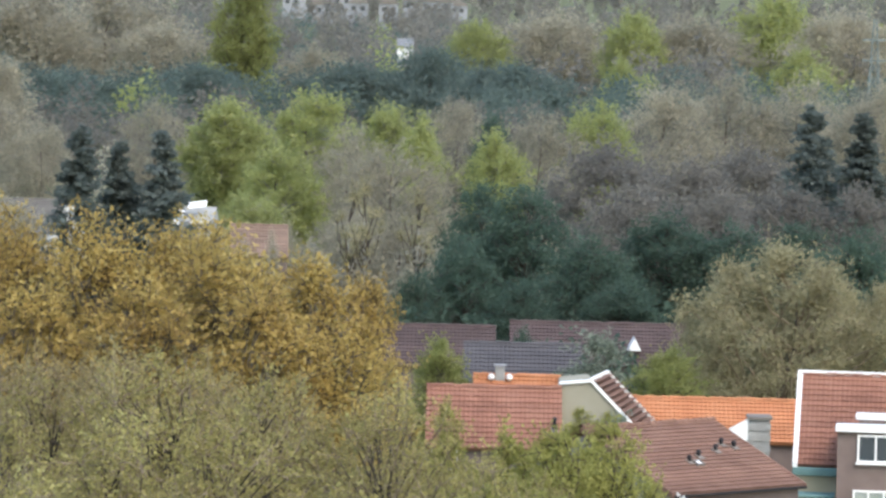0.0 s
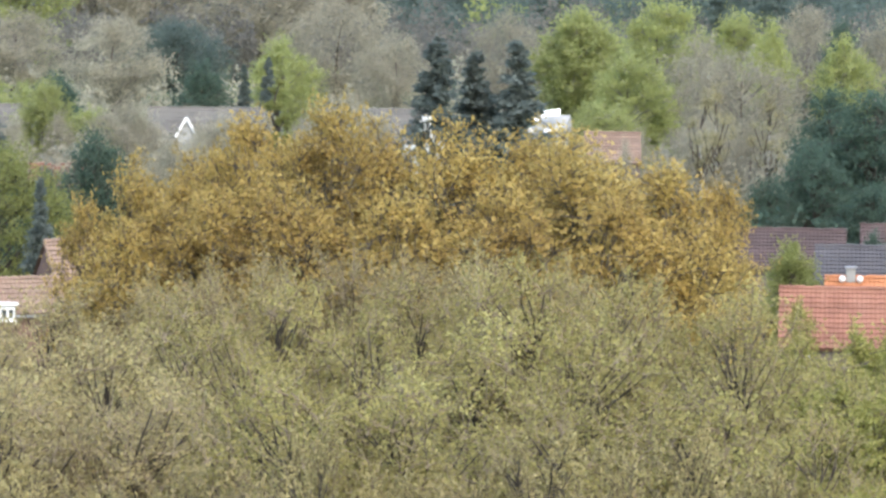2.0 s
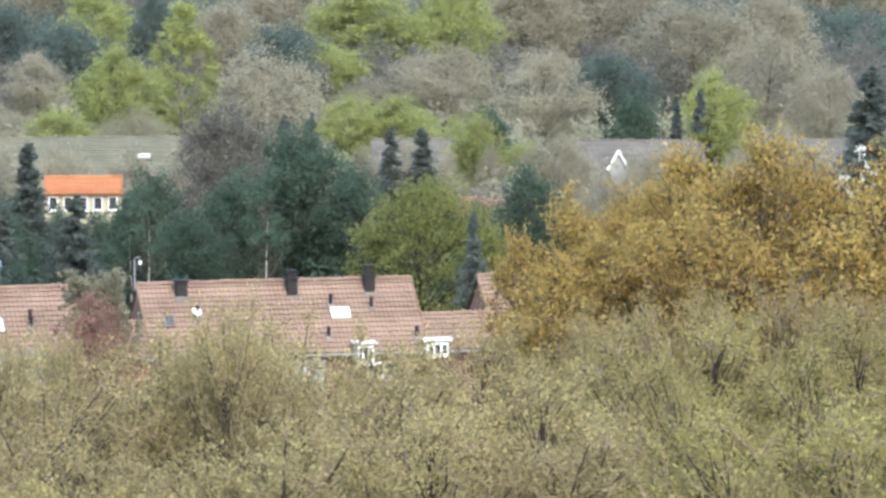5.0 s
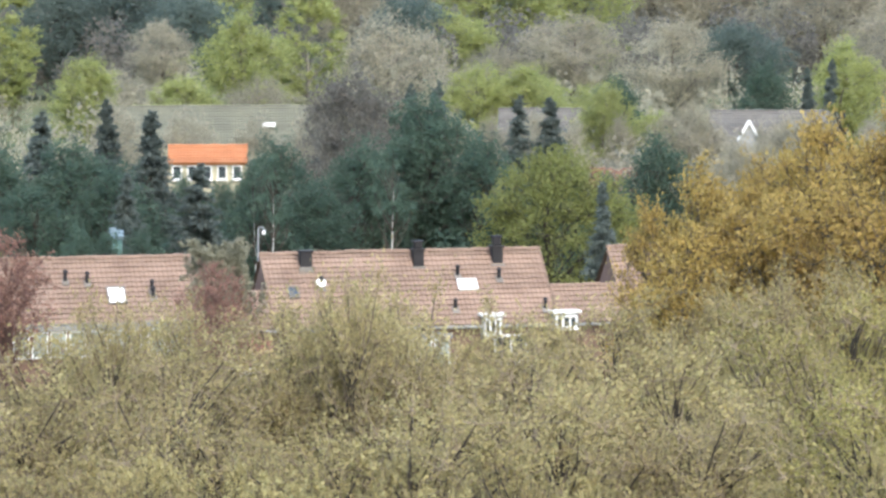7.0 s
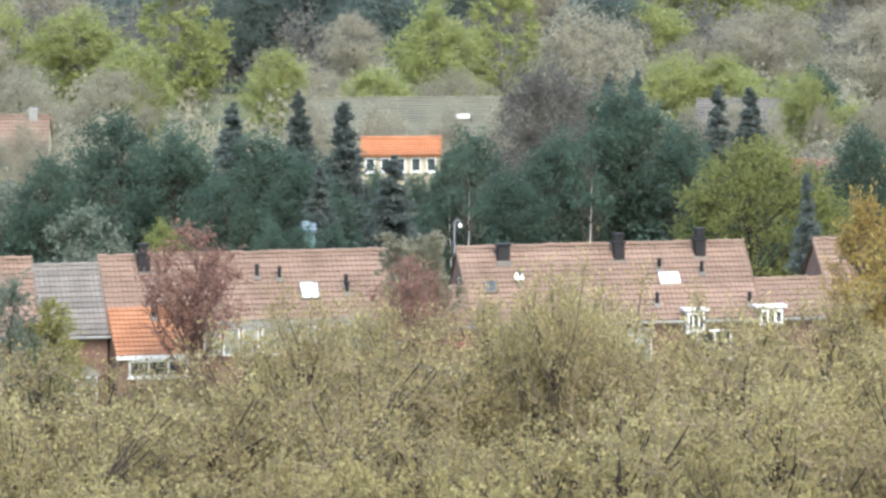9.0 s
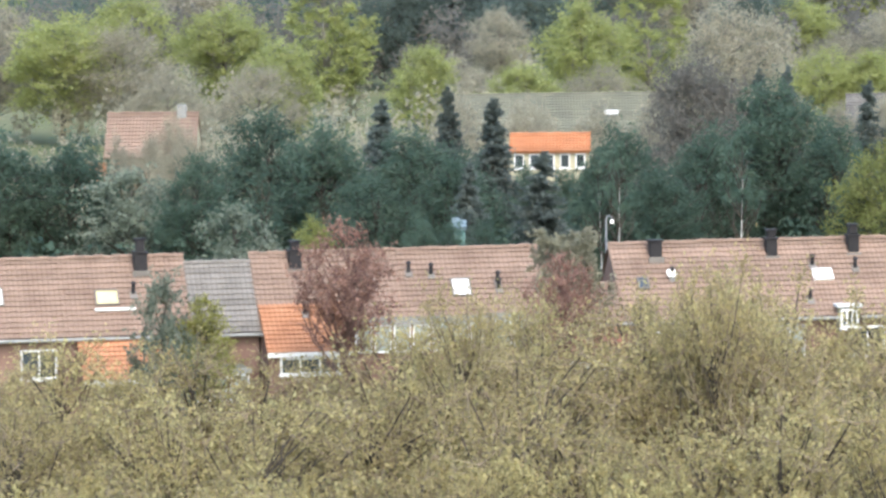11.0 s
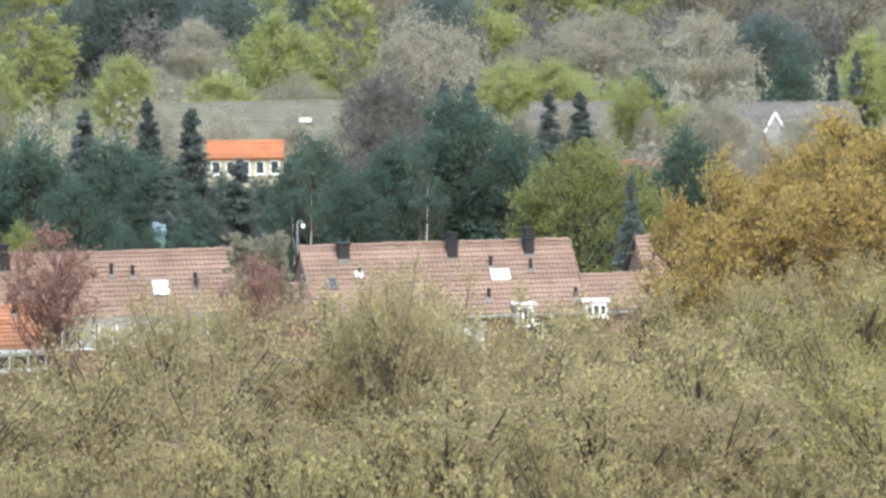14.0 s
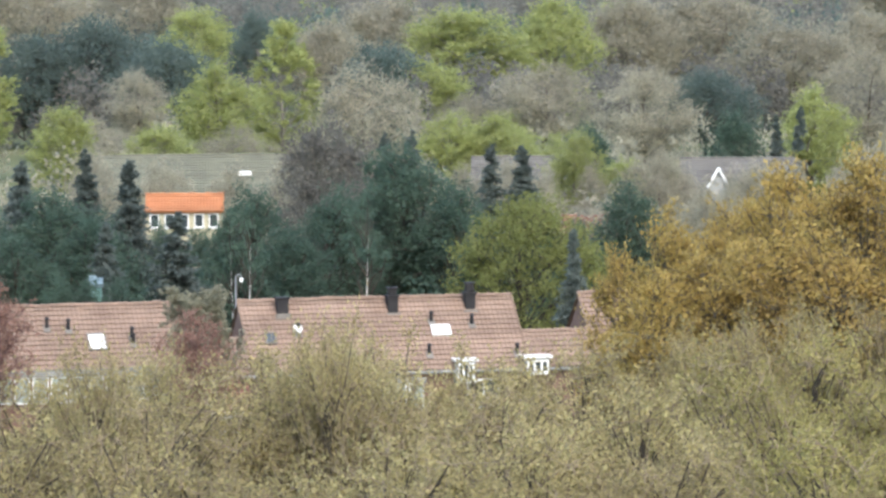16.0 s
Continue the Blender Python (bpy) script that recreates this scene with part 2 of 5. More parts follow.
def prism(outline, y0, y1):
    """An outline in x and z, drawn out from y0 to y1."""
    bm = bmesh.new()
    a = [bm.verts.new((x, y0, z)) for x, z in outline]
    b = [bm.verts.new((x, y1, z)) for x, z in outline]
    n = len(a)
    bm.faces.new(a), bm.faces.new(b[::-1])
    for i in range(n):
        bm.faces.new((a[i], b[i], b[(i + 1) % n], a[(i + 1) % n]))
    bmesh.ops.recalc_face_normals(bm, faces=bm.faces)
    return bm


def sideways(outline, x0, x1):
    """An outline in y and z, drawn out from x0 to x1."""
    bm = prism(outline, x0, x1)
    for v in bm.verts:
        v.co = (v.co.y, v.co.x, v.co.z)
    bmesh.ops.recalc_face_normals(bm, faces=bm.faces)
    return bm


def course_mesh(width, gauge, rng):
    """One course of pantiles: a waved strip with a thick lower edge."""
    n = max(2, int(width / 0.22)) * 3
    xs = np.linspace(0, width, n + 1)
    wave = 0.013 * np.sin(xs / 0.22 * 2 * math.pi)
    jit = np.repeat(rng.normal(0, 0.006, n // 3 + 1), 3)[: n + 1]
    lo = np.stack([xs, np.zeros(n + 1) + jit, 0.085 + wave + jit], 1)
    up = np.stack([xs, np.full(n + 1, gauge + 0.03), 0.03 + wave], 1)
    un = np.stack([xs, np.zeros(n + 1) + 0.015, np.zeros(n + 1)], 1)
    v = np.concatenate([un, lo, up])
    i = np.arange(n)
    f = np.concatenate([np.stack([i, i + 1, i + n + 2, i + n + 1], 1), np.stack([i + n + 1, i + n + 2, i + 2 * n + 3, i + 2 * n + 2], 1)])
    me = bpy.data.meshes.new("tile_course")
    me.from_pydata(v.tolist(), [], f.tolist())
    return me


RIDGE_MESH = {}


def ridge_tile_mesh(material):
    if material.name not in RIDGE_MESH:
        bm = bmesh.new()
        rings = []
        for x, r in ((0, 0.15), (0.36, 0.135), (0.36, 0.16), (0.42, 0.16)):
            rings.append([bm.verts.new((x, r * math.cos(a), r * math.sin(a) * 0.9)) for a in np.linspace(0, math.pi, 6)])
        for p, q in zip(rings, rings[1:]):
            for k in range(5):
                bm.faces.new((p[k], p[k + 1], q[k + 1], q[k]))
        me = bpy.data.meshes.new("ridge_tile")
        bm.to_mesh(me), bm.free()
        me.materials.append(material)
        RIDGE_MESH[material.name] = me
    return RIDGE_MESH[material.name]


def roof_plane(parent, x0, x1, ye, ze, yr, zr, material, seed=0, gauge=0.33):
    """A tiled slope from the eave line (ye, ze) up to the ridge line (yr, zr)."""
    rng = np.random.default_rng(seed)
    up = Vector((0, yr - ye, zr - ze))
    length = up.length
    up.normalize()
    nrm = Vector((1, 0, 0)).cross(up)
    if nrm.z < 0:
        nrm = -nrm
    deck = bmesh.new()
    t = 0.12
    corners = [(x0, ye, ze), (x1, ye, ze), (x1, yr, zr), (x0, yr, zr)]
    a = [deck.verts.new(Vector(c)) for c in corners]
    b = [deck.verts.new(Vector(c) - nrm * t) for c in corners]
    deck.faces.new(a), deck.faces.new(b[::-1])
    for i in range(4):
        deck.faces.new((a[i], b[i], b[(i + 1) % 4], a[(i + 1) % 4]))
    bmesh.ops.recalc_face_normals(deck, faces=deck.faces)
    part("roof_deck", deck, material, parent)
    n = max(1, round(length / gauge))
    g = length / n
    meshes = [course_mesh(x1 - x0, g, rng) for _ in range(2)]
    for me in meshes:
        me.materials.append(material)
    rot = Matrix((Vector((1, 0, 0)), up, nrm)).transposed().to_4x4()
    for k in range(n):
        p = Vector((x0, ye, ze)) + up * (g * k) + nrm * 0.004
        link_mesh("tile_course", meshes[k % 2], None, parent, at=Matrix.Translation(p) @ rot)


def ridge_row(parent, x0, x1, y, z, material, seed=0):
    rng = np.random.default_rng(seed)
    n = max(1, int((x1 - x0) / 0.4))
    for k in range(n):
        link_mesh("ridge_tile", ridge_tile_mesh(material), None, parent,
                  at=Matrix.Translation((x0 + (x1 - x0) * k / n, y, z - 0.02 + rng.normal(0, 0.012))) @ Euler((0, rng.normal(0, 0.03), rng.normal(0, 0.02))).to_matrix().to_4x4())


def window(parent, x0, x1, y, z0, z1, bars=1, name="window", depth=0.12, pane=None):
    """White-framed window on a wall that faces -y."""
    fr = bmesh.new()
    w = 0.09
    for d in ((x0, x1, y - depth, y, z0, z0 + w), (x0, x1, y - depth, y, z1 - w, z1), (x0, x0 + w, y - depth, y, z0 + w, z1 - w), (x1 - w, x1, y - depth, y, z0 + w, z1 - w)):
        box(fr, *d)
    win = part(name, fr, M_WHITE, parent, "white painted window frame")
    for k in range(bars):
        c = x0 + (x1 - x0) * (k + 1) / (bars + 1)
        boxed("glazing_bar", (c - w / 2, c + w / 2, y - depth, y - 0.02, z0 + w, z1 - w), M_WHITE, win)
    boxed("pane", (x0 + w, x1 - w, y - depth * 0.6, y - depth * 0.4, z0 + w, z1 - w), pane or M_GLASS, win)
    boxed("sill", (x0 - 0.06, x1 + 0.06, y - depth - 0.08, y, z0 - 0.08, z0 - 0.003), M_WHITE, win)
    return win


def chimney(parent, x, y, z0, z1, w=0.62, top=0.45):
    st = boxed("chimney", (x - w / 2, x + w / 2, y - w / 2, y + w / 2, z0, z1), M_LEAD, parent, "black slate-clad chimney stack", 0.02)
    boxed("cap", (x - w / 2 - 0.06, x + w / 2 + 0.06, y - w / 2 - 0.06, y + w / 2 + 0.06, z1 + 0.002, z1 + 0.1), M_LEAD, st, "", 0.02)
    if top > 0:
        boxed("flue", (x - 0.2, x + 0.2, y - 0.2, y + 0.2, z1 + 0.102, z1 + top), M_LEAD, st, "", 0.03)
        boxed("flue_hood", (x - 0.26, x + 0.26, y - 0.26, y + 0.26, z1 + top + 0.002, z1 + top + 0.08), M_LEAD, st, "", 0.02)
    boxed("flashing", (x - w / 2 - 0.08, x + w / 2 + 0.08, y - w / 2 - 0.1, y - w / 2 - 0.02, z0 - 0.02, z0 + 0.3), M_SLATE, st, "grey lead flashing")
    return st


def on_slope(ye, ze, yr, zr, x, up):
    """Pose on a slope, up metres above the eave line: x along, y up the slope, z out of it."""
    u = Vector((0, yr - ye, zr - ze)).normalized()
    n = Vector((1, 0, 0)).cross(u)
    p = Vector((x, ye, ze)) + u * up + n * 0.09
    return Matrix.Translation(p) @ Matrix((Vector((1, 0, 0)), u, n)).transposed().to_4x4()


def vent_pipe(parent, at, h=0.55):
    bm = bmesh.new()
    up = at.to_3x3().inverted() @ Vector((0, 0, 1))
    q = up.to_track_quat("Z", "Y").to_matrix().to_4x4()
    bmesh.ops.create_cone(bm, cap_ends=True, segments=8, radius1=0.09, radius2=0.08, depth=h, matrix=q @ Matrix.Translation((0, 0, h / 2)))
    bmesh.ops.create_cone(bm, cap_ends=True, segments=8, radius1=0.15, radius2=0.06, depth=0.12, matrix=q @ Matrix.Translation((0, 0, h + 0.04)))
    p = part("vent_pipe", bm, M_LEAD, parent, "dark roof vent pipe", at)
    boxed("apron", (-0.16, 0.16, -0.3, 0.12, -0.03, 0.02), M_SLATE, p)
    return p


def skylight(parent, at, w=0.8, h=1.0, dome=False, dark=False, yellow=False):
    fr = bmesh.new()
    box(fr, -w / 2 - 0.07, w / 2 + 0.07, -0.07, 0, -0.05, 0.08), box(fr, -w / 2 - 0.07, w / 2 + 0.07, h, h + 0.07, -0.05, 0.08)
    box(fr, -w / 2 - 0.07, -w / 2, 0, h, -0.05, 0.08), box(fr, w / 2, w / 2 + 0.07, 0, h, -0.05, 0.08)
    f = part("skylight", fr, M_SLATE if not dome else M_WHITE, parent, "skylight in a metal frame", at)
    bm = box(bmesh.new(), -w / 2, w / 2, 0, h, -0.02, 0.16 if dome else 0.05, 0.07 if dome else 0.01)
    part("pane", bm, M_GLASS if dark else M_YELLOWPANE if yellow else M_GLAREPANE, f, "dark glass pane" if dark else "yellowed pane" if yellow else "pane white with painted sky glare")
    return f


# ---- trees ----
def tubes(p0, p1, r0, r1, sides=4, bend=0.0, rng=None, rings_at=(0.0, 0.5, 1.0)):
    """Tapered limbs from p0 to p1, each of two or three rings."""
    n = len(p0)
    mid = (p0 + p1) / 2
    if bend:
        mid = mid + rng.normal(0, 1, (n, 3)) * bend * np.linalg.norm(p1 - p0, axis=1)[:, None]
    d = p1 - p0
    d = d / (np.linalg.norm(d, axis=1)[:, None] + 1e-9)
    ref = np.where(np.abs(d[:, 2:3]) > 0.9, np.array([[1.0, 0, 0]]), np.array([[0, 0, 1.0]]))
    u = np.cross(d, ref); u /= np.linalg.norm(u, axis=1)[:, None]
    w = np.cross(d, u)
    rings = []
    r0, r1 = np.asarray(r0), np.asarray(r1)
    nr = len(rings_at)
    for c, r in ([(p0, r0), (mid, (r0 + r1) / 2), (p1, r1)] if nr == 3 else [(p0, r0), (p1, r1)]):
        for k in range(sides):
            a = 2 * math.pi * k / sides
            rings.append(c + (u * math.cos(a) + w * math.sin(a)) * np.asarray(r).reshape(-1, 1))
    v = np.stack(rings, 1).reshape(-1, 3)
    f = []
    for ring in range(nr - 1):
        for k in range(sides):
            f.append([ring * sides + k, ring * sides + (k + 1) % sides, (ring + 1) * sides + (k + 1) % sides, (ring + 1) * sides + k])
    f = (np.array(f)[None] + (np.arange(n) * nr * sides)[:, None, None]).reshape(-1, 4)
    return v, f


def leaves(pos, size, rng, lift=0.6, slim=0.55, three=False):
    """Kite-shaped leaves at the given places, turned at random, faces tending upwards."""
    n = len(pos)
    nrm = rng.normal(0, 1, (n, 3)) + np.array([0, -0.25, lift])
    nrm /= np.linalg.norm(nrm, axis=1)[:, None]
    t = rng.normal(0, 1, (n, 3))
    t -= nrm * (t * nrm).sum(1)[:, None]
    t /= np.linalg.norm(t, axis=1)[:, None]
    s = np.cross(nrm, t)
    k = (size * rng.uniform(0.6, 1.35, n))[:, None]
    if three:
        v = np.stack([pos - t * k * 0.5 - s * k * slim * 0.6, pos - t * k * 0.5 + s * k * slim * 0.6, pos + t * k * 0.6], 1).reshape(-1, 3)
        return v, np.arange(3 * n).reshape(n, 3)
    v = np.stack([pos - t * k * 0.5, pos + s * k * slim * 0.5 + nrm * k * 0.08, pos + t * k * 0.5, pos - s * k * slim * 0.5 + nrm * k * 0.08], 1).reshape(-1, 3)
    return v, np.arange(4 * n).reshape(n, 4)


def join(*vf):
    vs, fs, o = [], [], 0
    for v, f in vf:
        vs.append(v), fs.append(f + o)
        o += len(v)
    return np.concatenate(vs), np.concatenate(fs)


def broadleaf(name, seed, h, r, base, lobes, twigs, per_twig, leaf, material, label, bark=None, upright=0.5, shell=0.5, slim=0.55, top=1.0, twig_r=0.012, group="", reach=0.36, three=True, twig_mat=None, stem_k=1.0, limb_k=1.0, bold_limbs=False, sparse=3):
    """A tree: tapered trunk, bent limbs to every lobe of its crown, twigs in each lobe, leaves round the twigs."""
    rng = np.random.default_rng(seed)
    bark = bark or M_BARK
    t = thing(name, Matrix.Identity(4), label, "tree", group)
    zc, hh = (base * h + h) / 2, (h - base * h) / 2
    d = rng.normal(0, 1, (lobes, 3)); d /= np.linalg.norm(d, axis=1)[:, None]
    rad = shell + (1 - shell) * rng.uniform(0, 1, lobes) ** 0.5
    rl = r * reach * rng.uniform(0.75, 1.25, lobes)
    c = d * rad[:, None]
    wid = np.where(c[:, 2] > 0, 1 - (1 - 1 / (1 + top)) * c[:, 2] ** 2, 1.0)
    c = np.stack([c[:, 0] * (r - rl * 0.7) * wid, c[:, 1] * (r - rl * 0.7) * wid, zc + c[:, 2] * (hh - rl * 0.6)], 1)
    # trunk
    n = 6
    zs = np.linspace(0, h * 0.78, n + 1)
    axis = np.stack([np.cumsum(rng.normal(0, r * 0.03, n + 1)), np.cumsum(rng.normal(0, r * 0.03, n + 1)), zs], 1)
    axis[0, :2] = 0
    tr = h * 0.016 * stem_k * (1 - 0.85 * zs / zs[-1])
    stem = tubes(axis[:-1], axis[1:], tr[:-1], tr[1:], 4)
    # limbs
    start = np.clip((c[:, 2] - np.linalg.norm(c[:, :2], axis=1) * upright * 1.6) / (h * 0.78), 0.18, 0.97) * n
    k = np.minimum(start.astype(int), n - 1)
    fr = (start - k)[:, None]
    p0 = axis[k] * (1 - fr) + axis[k + 1] * fr
    lr = h * 0.006 * limb_k * rng.uniform(0.7, 1.2, lobes)
    limb = tubes(p0, c, lr, lr * 0.4, 4, 0.07, rng)
    # twigs
    ci = np.repeat(np.arange(lobes), twigs)
    td = rng.normal(0, 1, (len(ci), 3)) + np.array([0, 0, upright])
    td /= np.linalg.norm(td, axis=1)[:, None]
    tl = rl[ci] * rng.uniform(0.6, 1.25, len(ci))
    q0 = c[ci] - td * (tl * 0.15)[:, None]
    q1 = c[ci] + td * tl[:, None]
    few = slice(None, None, sparse)
    nt = len(q0[few])
    twig = tubes(q0[few], q1[few], np.full(nt, twig_r * 1.6), np.full(nt, twig_r * 0.5), 3, rings_at=(0.0, 1.0))
    li = np.repeat(np.arange(len(ci)), per_twig)
    f = rng.uniform(0.25, 1.05, len(li))[:, None]
    pos = q0[li] * (1 - f) + q1[li] * f + rng.normal(0, 1, (len(li), 3)) * (rl[ci][li] * 0.13)[:, None]
    pos[:, 2] = np.clip(pos[:, 2], 0.2, None)
    # grow the whole to its full height and spread
    kz = h / np.quantile(pos[:, 2], 0.997)
    kx = r / np.quantile(np.linalg.norm(pos[:, :2], axis=1), 0.96)
    k = np.array([kx, kx, kz])
    arrays("crown", *leaves(pos * k, leaf, rng, slim=slim, three=three), material, t, kind="stuff")
    if twig_mat and not bold_limbs:
        wood, fine = stem, join(limb, twig)
    else:
        wood, fine = join(stem, limb), twig
    arrays("trunk", wood[0] * k, wood[1], bark, t)
    arrays("twigwork", fine[0] * k, fine[1], twig_mat or bark, t, kind="stuff")
    t["h"], t["r"] = h, r
    return t


def forked(name, seed, h, r, base, counts, per_twig, leaf, material, label, spread=0.5, lift=0.35, thick=1.0, bark=None, twig_mat=None, slim=0.55, group="", fan=0.9, shrink=0.62, waist=0.6, taper=0.5):
    """A tree grown by forking: trunk, rising limbs, branches, twigs, and leaves strung along the twigs."""
    rng = np.random.default_rng(seed)
    bark = bark or M_BARK
    t = thing(name, Matrix.Identity(4), label, "tree", group)
    n = 5
    zs = np.linspace(0, h * 0.62, n + 1)
    axis = np.stack([np.cumsum(rng.normal(0, h * 0.008, n + 1)), np.cumsum(rng.normal(0, h * 0.008, n + 1)), zs], 1)
    axis[0, :2] = 0
    tr = h * 0.011 * thick * (1 - 0.7 * zs / zs[-1])
    wood, fine = [tubes(axis[:-1], axis[1:], tr[:-1], tr[1:], 5)], []
    # limbs, spread round the trunk from the base of the crown upwards
    k = counts[0]
    f = np.linspace(base, 0.62, k) * h
    f = np.clip(f + rng.normal(0, 0.02 * h, k), 0.05 * h, 0.62 * h)
    p0 = np.stack([np.interp(f, zs, axis[:, i]) for i in range(3)], 1)
    az = np.arange(k) * 2.4 + rng.uniform(-0.4, 0.4, k)
    out = fan * (1.15 - 0.75 * (f / h - base) / max(0.1, 0.62 - base))
    d = np.stack([np.cos(az) * out, np.sin(az) * out, np.ones(k)], 1)
    d /= np.linalg.norm(d, axis=1)[:, None]
    ln = h * 0.36 * rng.uniform(0.8, 1.15, k)
    rad = h * 0.0052 * thick * rng.uniform(0.8, 1.2, k)
    for level, kids in enumerate(counts[1:] + (0,)):
        p1 = p0 + d * ln[:, None]
        seg = tubes(p0, p1, rad, rad * 0.5, 4 if level < 2 else 3, 0.05 if level < 2 else 0.0, rng, (0.0, 0.5, 1.0) if level < 2 else (0.0, 1.0))
        (wood if level < 3 else fine).append(seg)
        if not kids:
            break
        i = np.repeat(np.arange(len(p0)), kids)
        f = np.tile(np.linspace(0.35, 1.0, kids), len(p0)) + rng.uniform(-0.12, 0.0, len(i))
        q0 = p0[i] + (p1 - p0)[i] * f[:, None]
        d = d[i] + rng.normal(0, 1, (len(i), 3)) * spread + np.array([0, 0, lift])
        d /= np.linalg.norm(d, axis=1)[:, None]
        ln = ln[i] * shrink * rng.uniform(0.65, 1.2, len(i))
        rad = np.maximum(rad[i] * 0.52 * (1.2 - 0.4 * f), 0.006)
        p0 = q0
    li = np.repeat(np.arange(len(p0)), per_twig)
    f = rng.uniform(0.05, 1.08, len(li))[:, None]
    pos = p0[li] * (1 - f) + p1[li] * f + rng.normal(0, 1, (len(li), 3)) * leaf * 0.75
    # grow to full height, and spread the crown out to a dome
    def settled(z):
        u = z / np.quantile(pos[:, 2], 0.9)
        return h * np.where(u > 0.8, 0.8 + 0.2 * np.tanh(np.maximum(u - 0.8, 0) / 0.24), u)

    zb = np.linspace(settled(np.quantile(pos[:, 2], 0.03)), h, 9)
    away = np.linalg.norm(pos[:, :2], axis=1)
    have = np.array([np.quantile(away[np.abs(settled(pos[:, 2]) - z) < h * 0.06], 0.93) for z in zb])
    want = r * np.clip(1 - (np.clip(zb - waist * h, 0, None) / (h * 1.03 - waist * h)) ** 2, 0.05, 1) ** taper
    widen = np.clip(want / have, 0.3, 3.5)

    def domed(p):
        z = settled(p[:, 2])
        g = np.interp(z, np.concatenate([[0], zb]), np.concatenate([[0.3], widen]))
        return np.stack([p[:, 0] * g, p[:, 1] * g, z], 1)

    arrays("crown", *leaves(domed(pos), leaf, rng, slim=slim, three=True), material, t, kind="stuff")
    w = join(*wood)
    arrays("trunk", domed(w[0]), w[1], bark, t)
    w = join(*fine)
    arrays("twigwork", domed(w[0]), w[1], twig_mat or bark, t, kind="stuff")
    t["h"], t["r"] = h, r
    return t


def conifer(name, seed, h, r, material, label, branches=150, per=26, size=0.34, group=""):
    """A spruce: straight trunk, drooping branches in whorls, needle sprays along them."""
    rng = np.random.default_rng(seed)
    t = thing(name, Matrix.Identity(4), label, "conifer", group)
    zs = np.linspace(0, h * 0.97, 5)
    ax = np.stack([zs * 0, zs * 0, zs], 1)
    tr = h * 0.014 * (1 - 0.9 * zs / zs[-1])
    stem = tubes(ax[:-1], ax[1:], tr[:-1], tr[1:], 4)
    u = np.sort(rng.uniform(0.06, 1.0, branches) ** 0.85)
    a = rng.uniform(0, 2 * math.pi, branches)
    ln = r * 1.75 * (1.02 - u) * rng.uniform(0.65, 1.2, branches) * (0.55 + 0.45 * np.clip((u - 0.02) / 0.15, 0, 1)) + 0.12
    p0 = np.stack([0 * u, 0 * u, u * h * 0.97], 1)
    p1 = p0 + np.stack([np.cos(a) * ln, np.sin(a) * ln, -ln * rng.uniform(0.05, 0.5, branches) + 0.25 * (u > 0.9)], 1)
    arrays("trunk", *join(stem, tubes(p0, p1, np.full(branches, 0.035), np.full(branches, 0.01), 4, 0.03, rng)), M_BARK, t)
    i = np.repeat(np.arange(branches), per)
    f = rng.uniform(0.12, 1.06, len(i))[:, None]
    pos = p0[i] * (1 - f) + p1[i] * f + rng.normal(0, 1, (len(i), 3)) * np.array([0.16, 0.16, 0.1]) * (0.4 + ln[i])[:, None] * 0.6
    arrays("foliage", *leaves(pos, size, rng, 0.9, 0.5, True), material, t, kind="stuff")
    tip = leaves(np.stack([rng.normal(0, 0.05, 40), rng.normal(0, 0.05, 40), h * rng.uniform(0.92, 1.0, 40)], 1), size * 0.6, rng, 0.1, 0.4)
    arrays("leader", *tip, material, t, kind="stuff")
    t["h"], t["r"] = h, r
    return t


PLACED = set()


def plant(proto, bearing, dist, h, r, turn=0.0):
    """Sets the tree, or a copy of it, at a bearing and distance, grown to height h and crown radius r."""
    b = radians(bearing)
    s = (r / proto["r"], r / proto["r"], h / proto["h"])
    m = Matrix.LocRotScale((dist * math.sin(b), dist * math.cos(b), 0), Euler((0, 0, turn)), s)
    if proto.name not in PLACED:
        PLACED.add(proto.name)
        proto.matrix_basis = m
        return proto
    return copy_thing(proto, m @ Matrix.Diagonal((1 / proto.scale[0], 1 / proto.scale[1], 1 / proto.scale[2], 1)))


# ---- ground ----
g = bmesh.new()
bmesh.ops.create_grid(g, x_segments=60, y_segments=60, size=4800)
for v in g.verts:
    v.co.z = -0.02
ground = part("ground", g, M_GROUND)
tagged(ground, "rough grass and bare soil under trees and gardens", "ground", kind="structure")

# ---- the terrace of row houses ----
ROW = Matrix.Translation((-51.57, 236.44, 0)) @ Matrix.Rotation(radians(24.0), 4, "Z")
HD, EAVE, RIDGE = 3.6, 5.4, 8.57


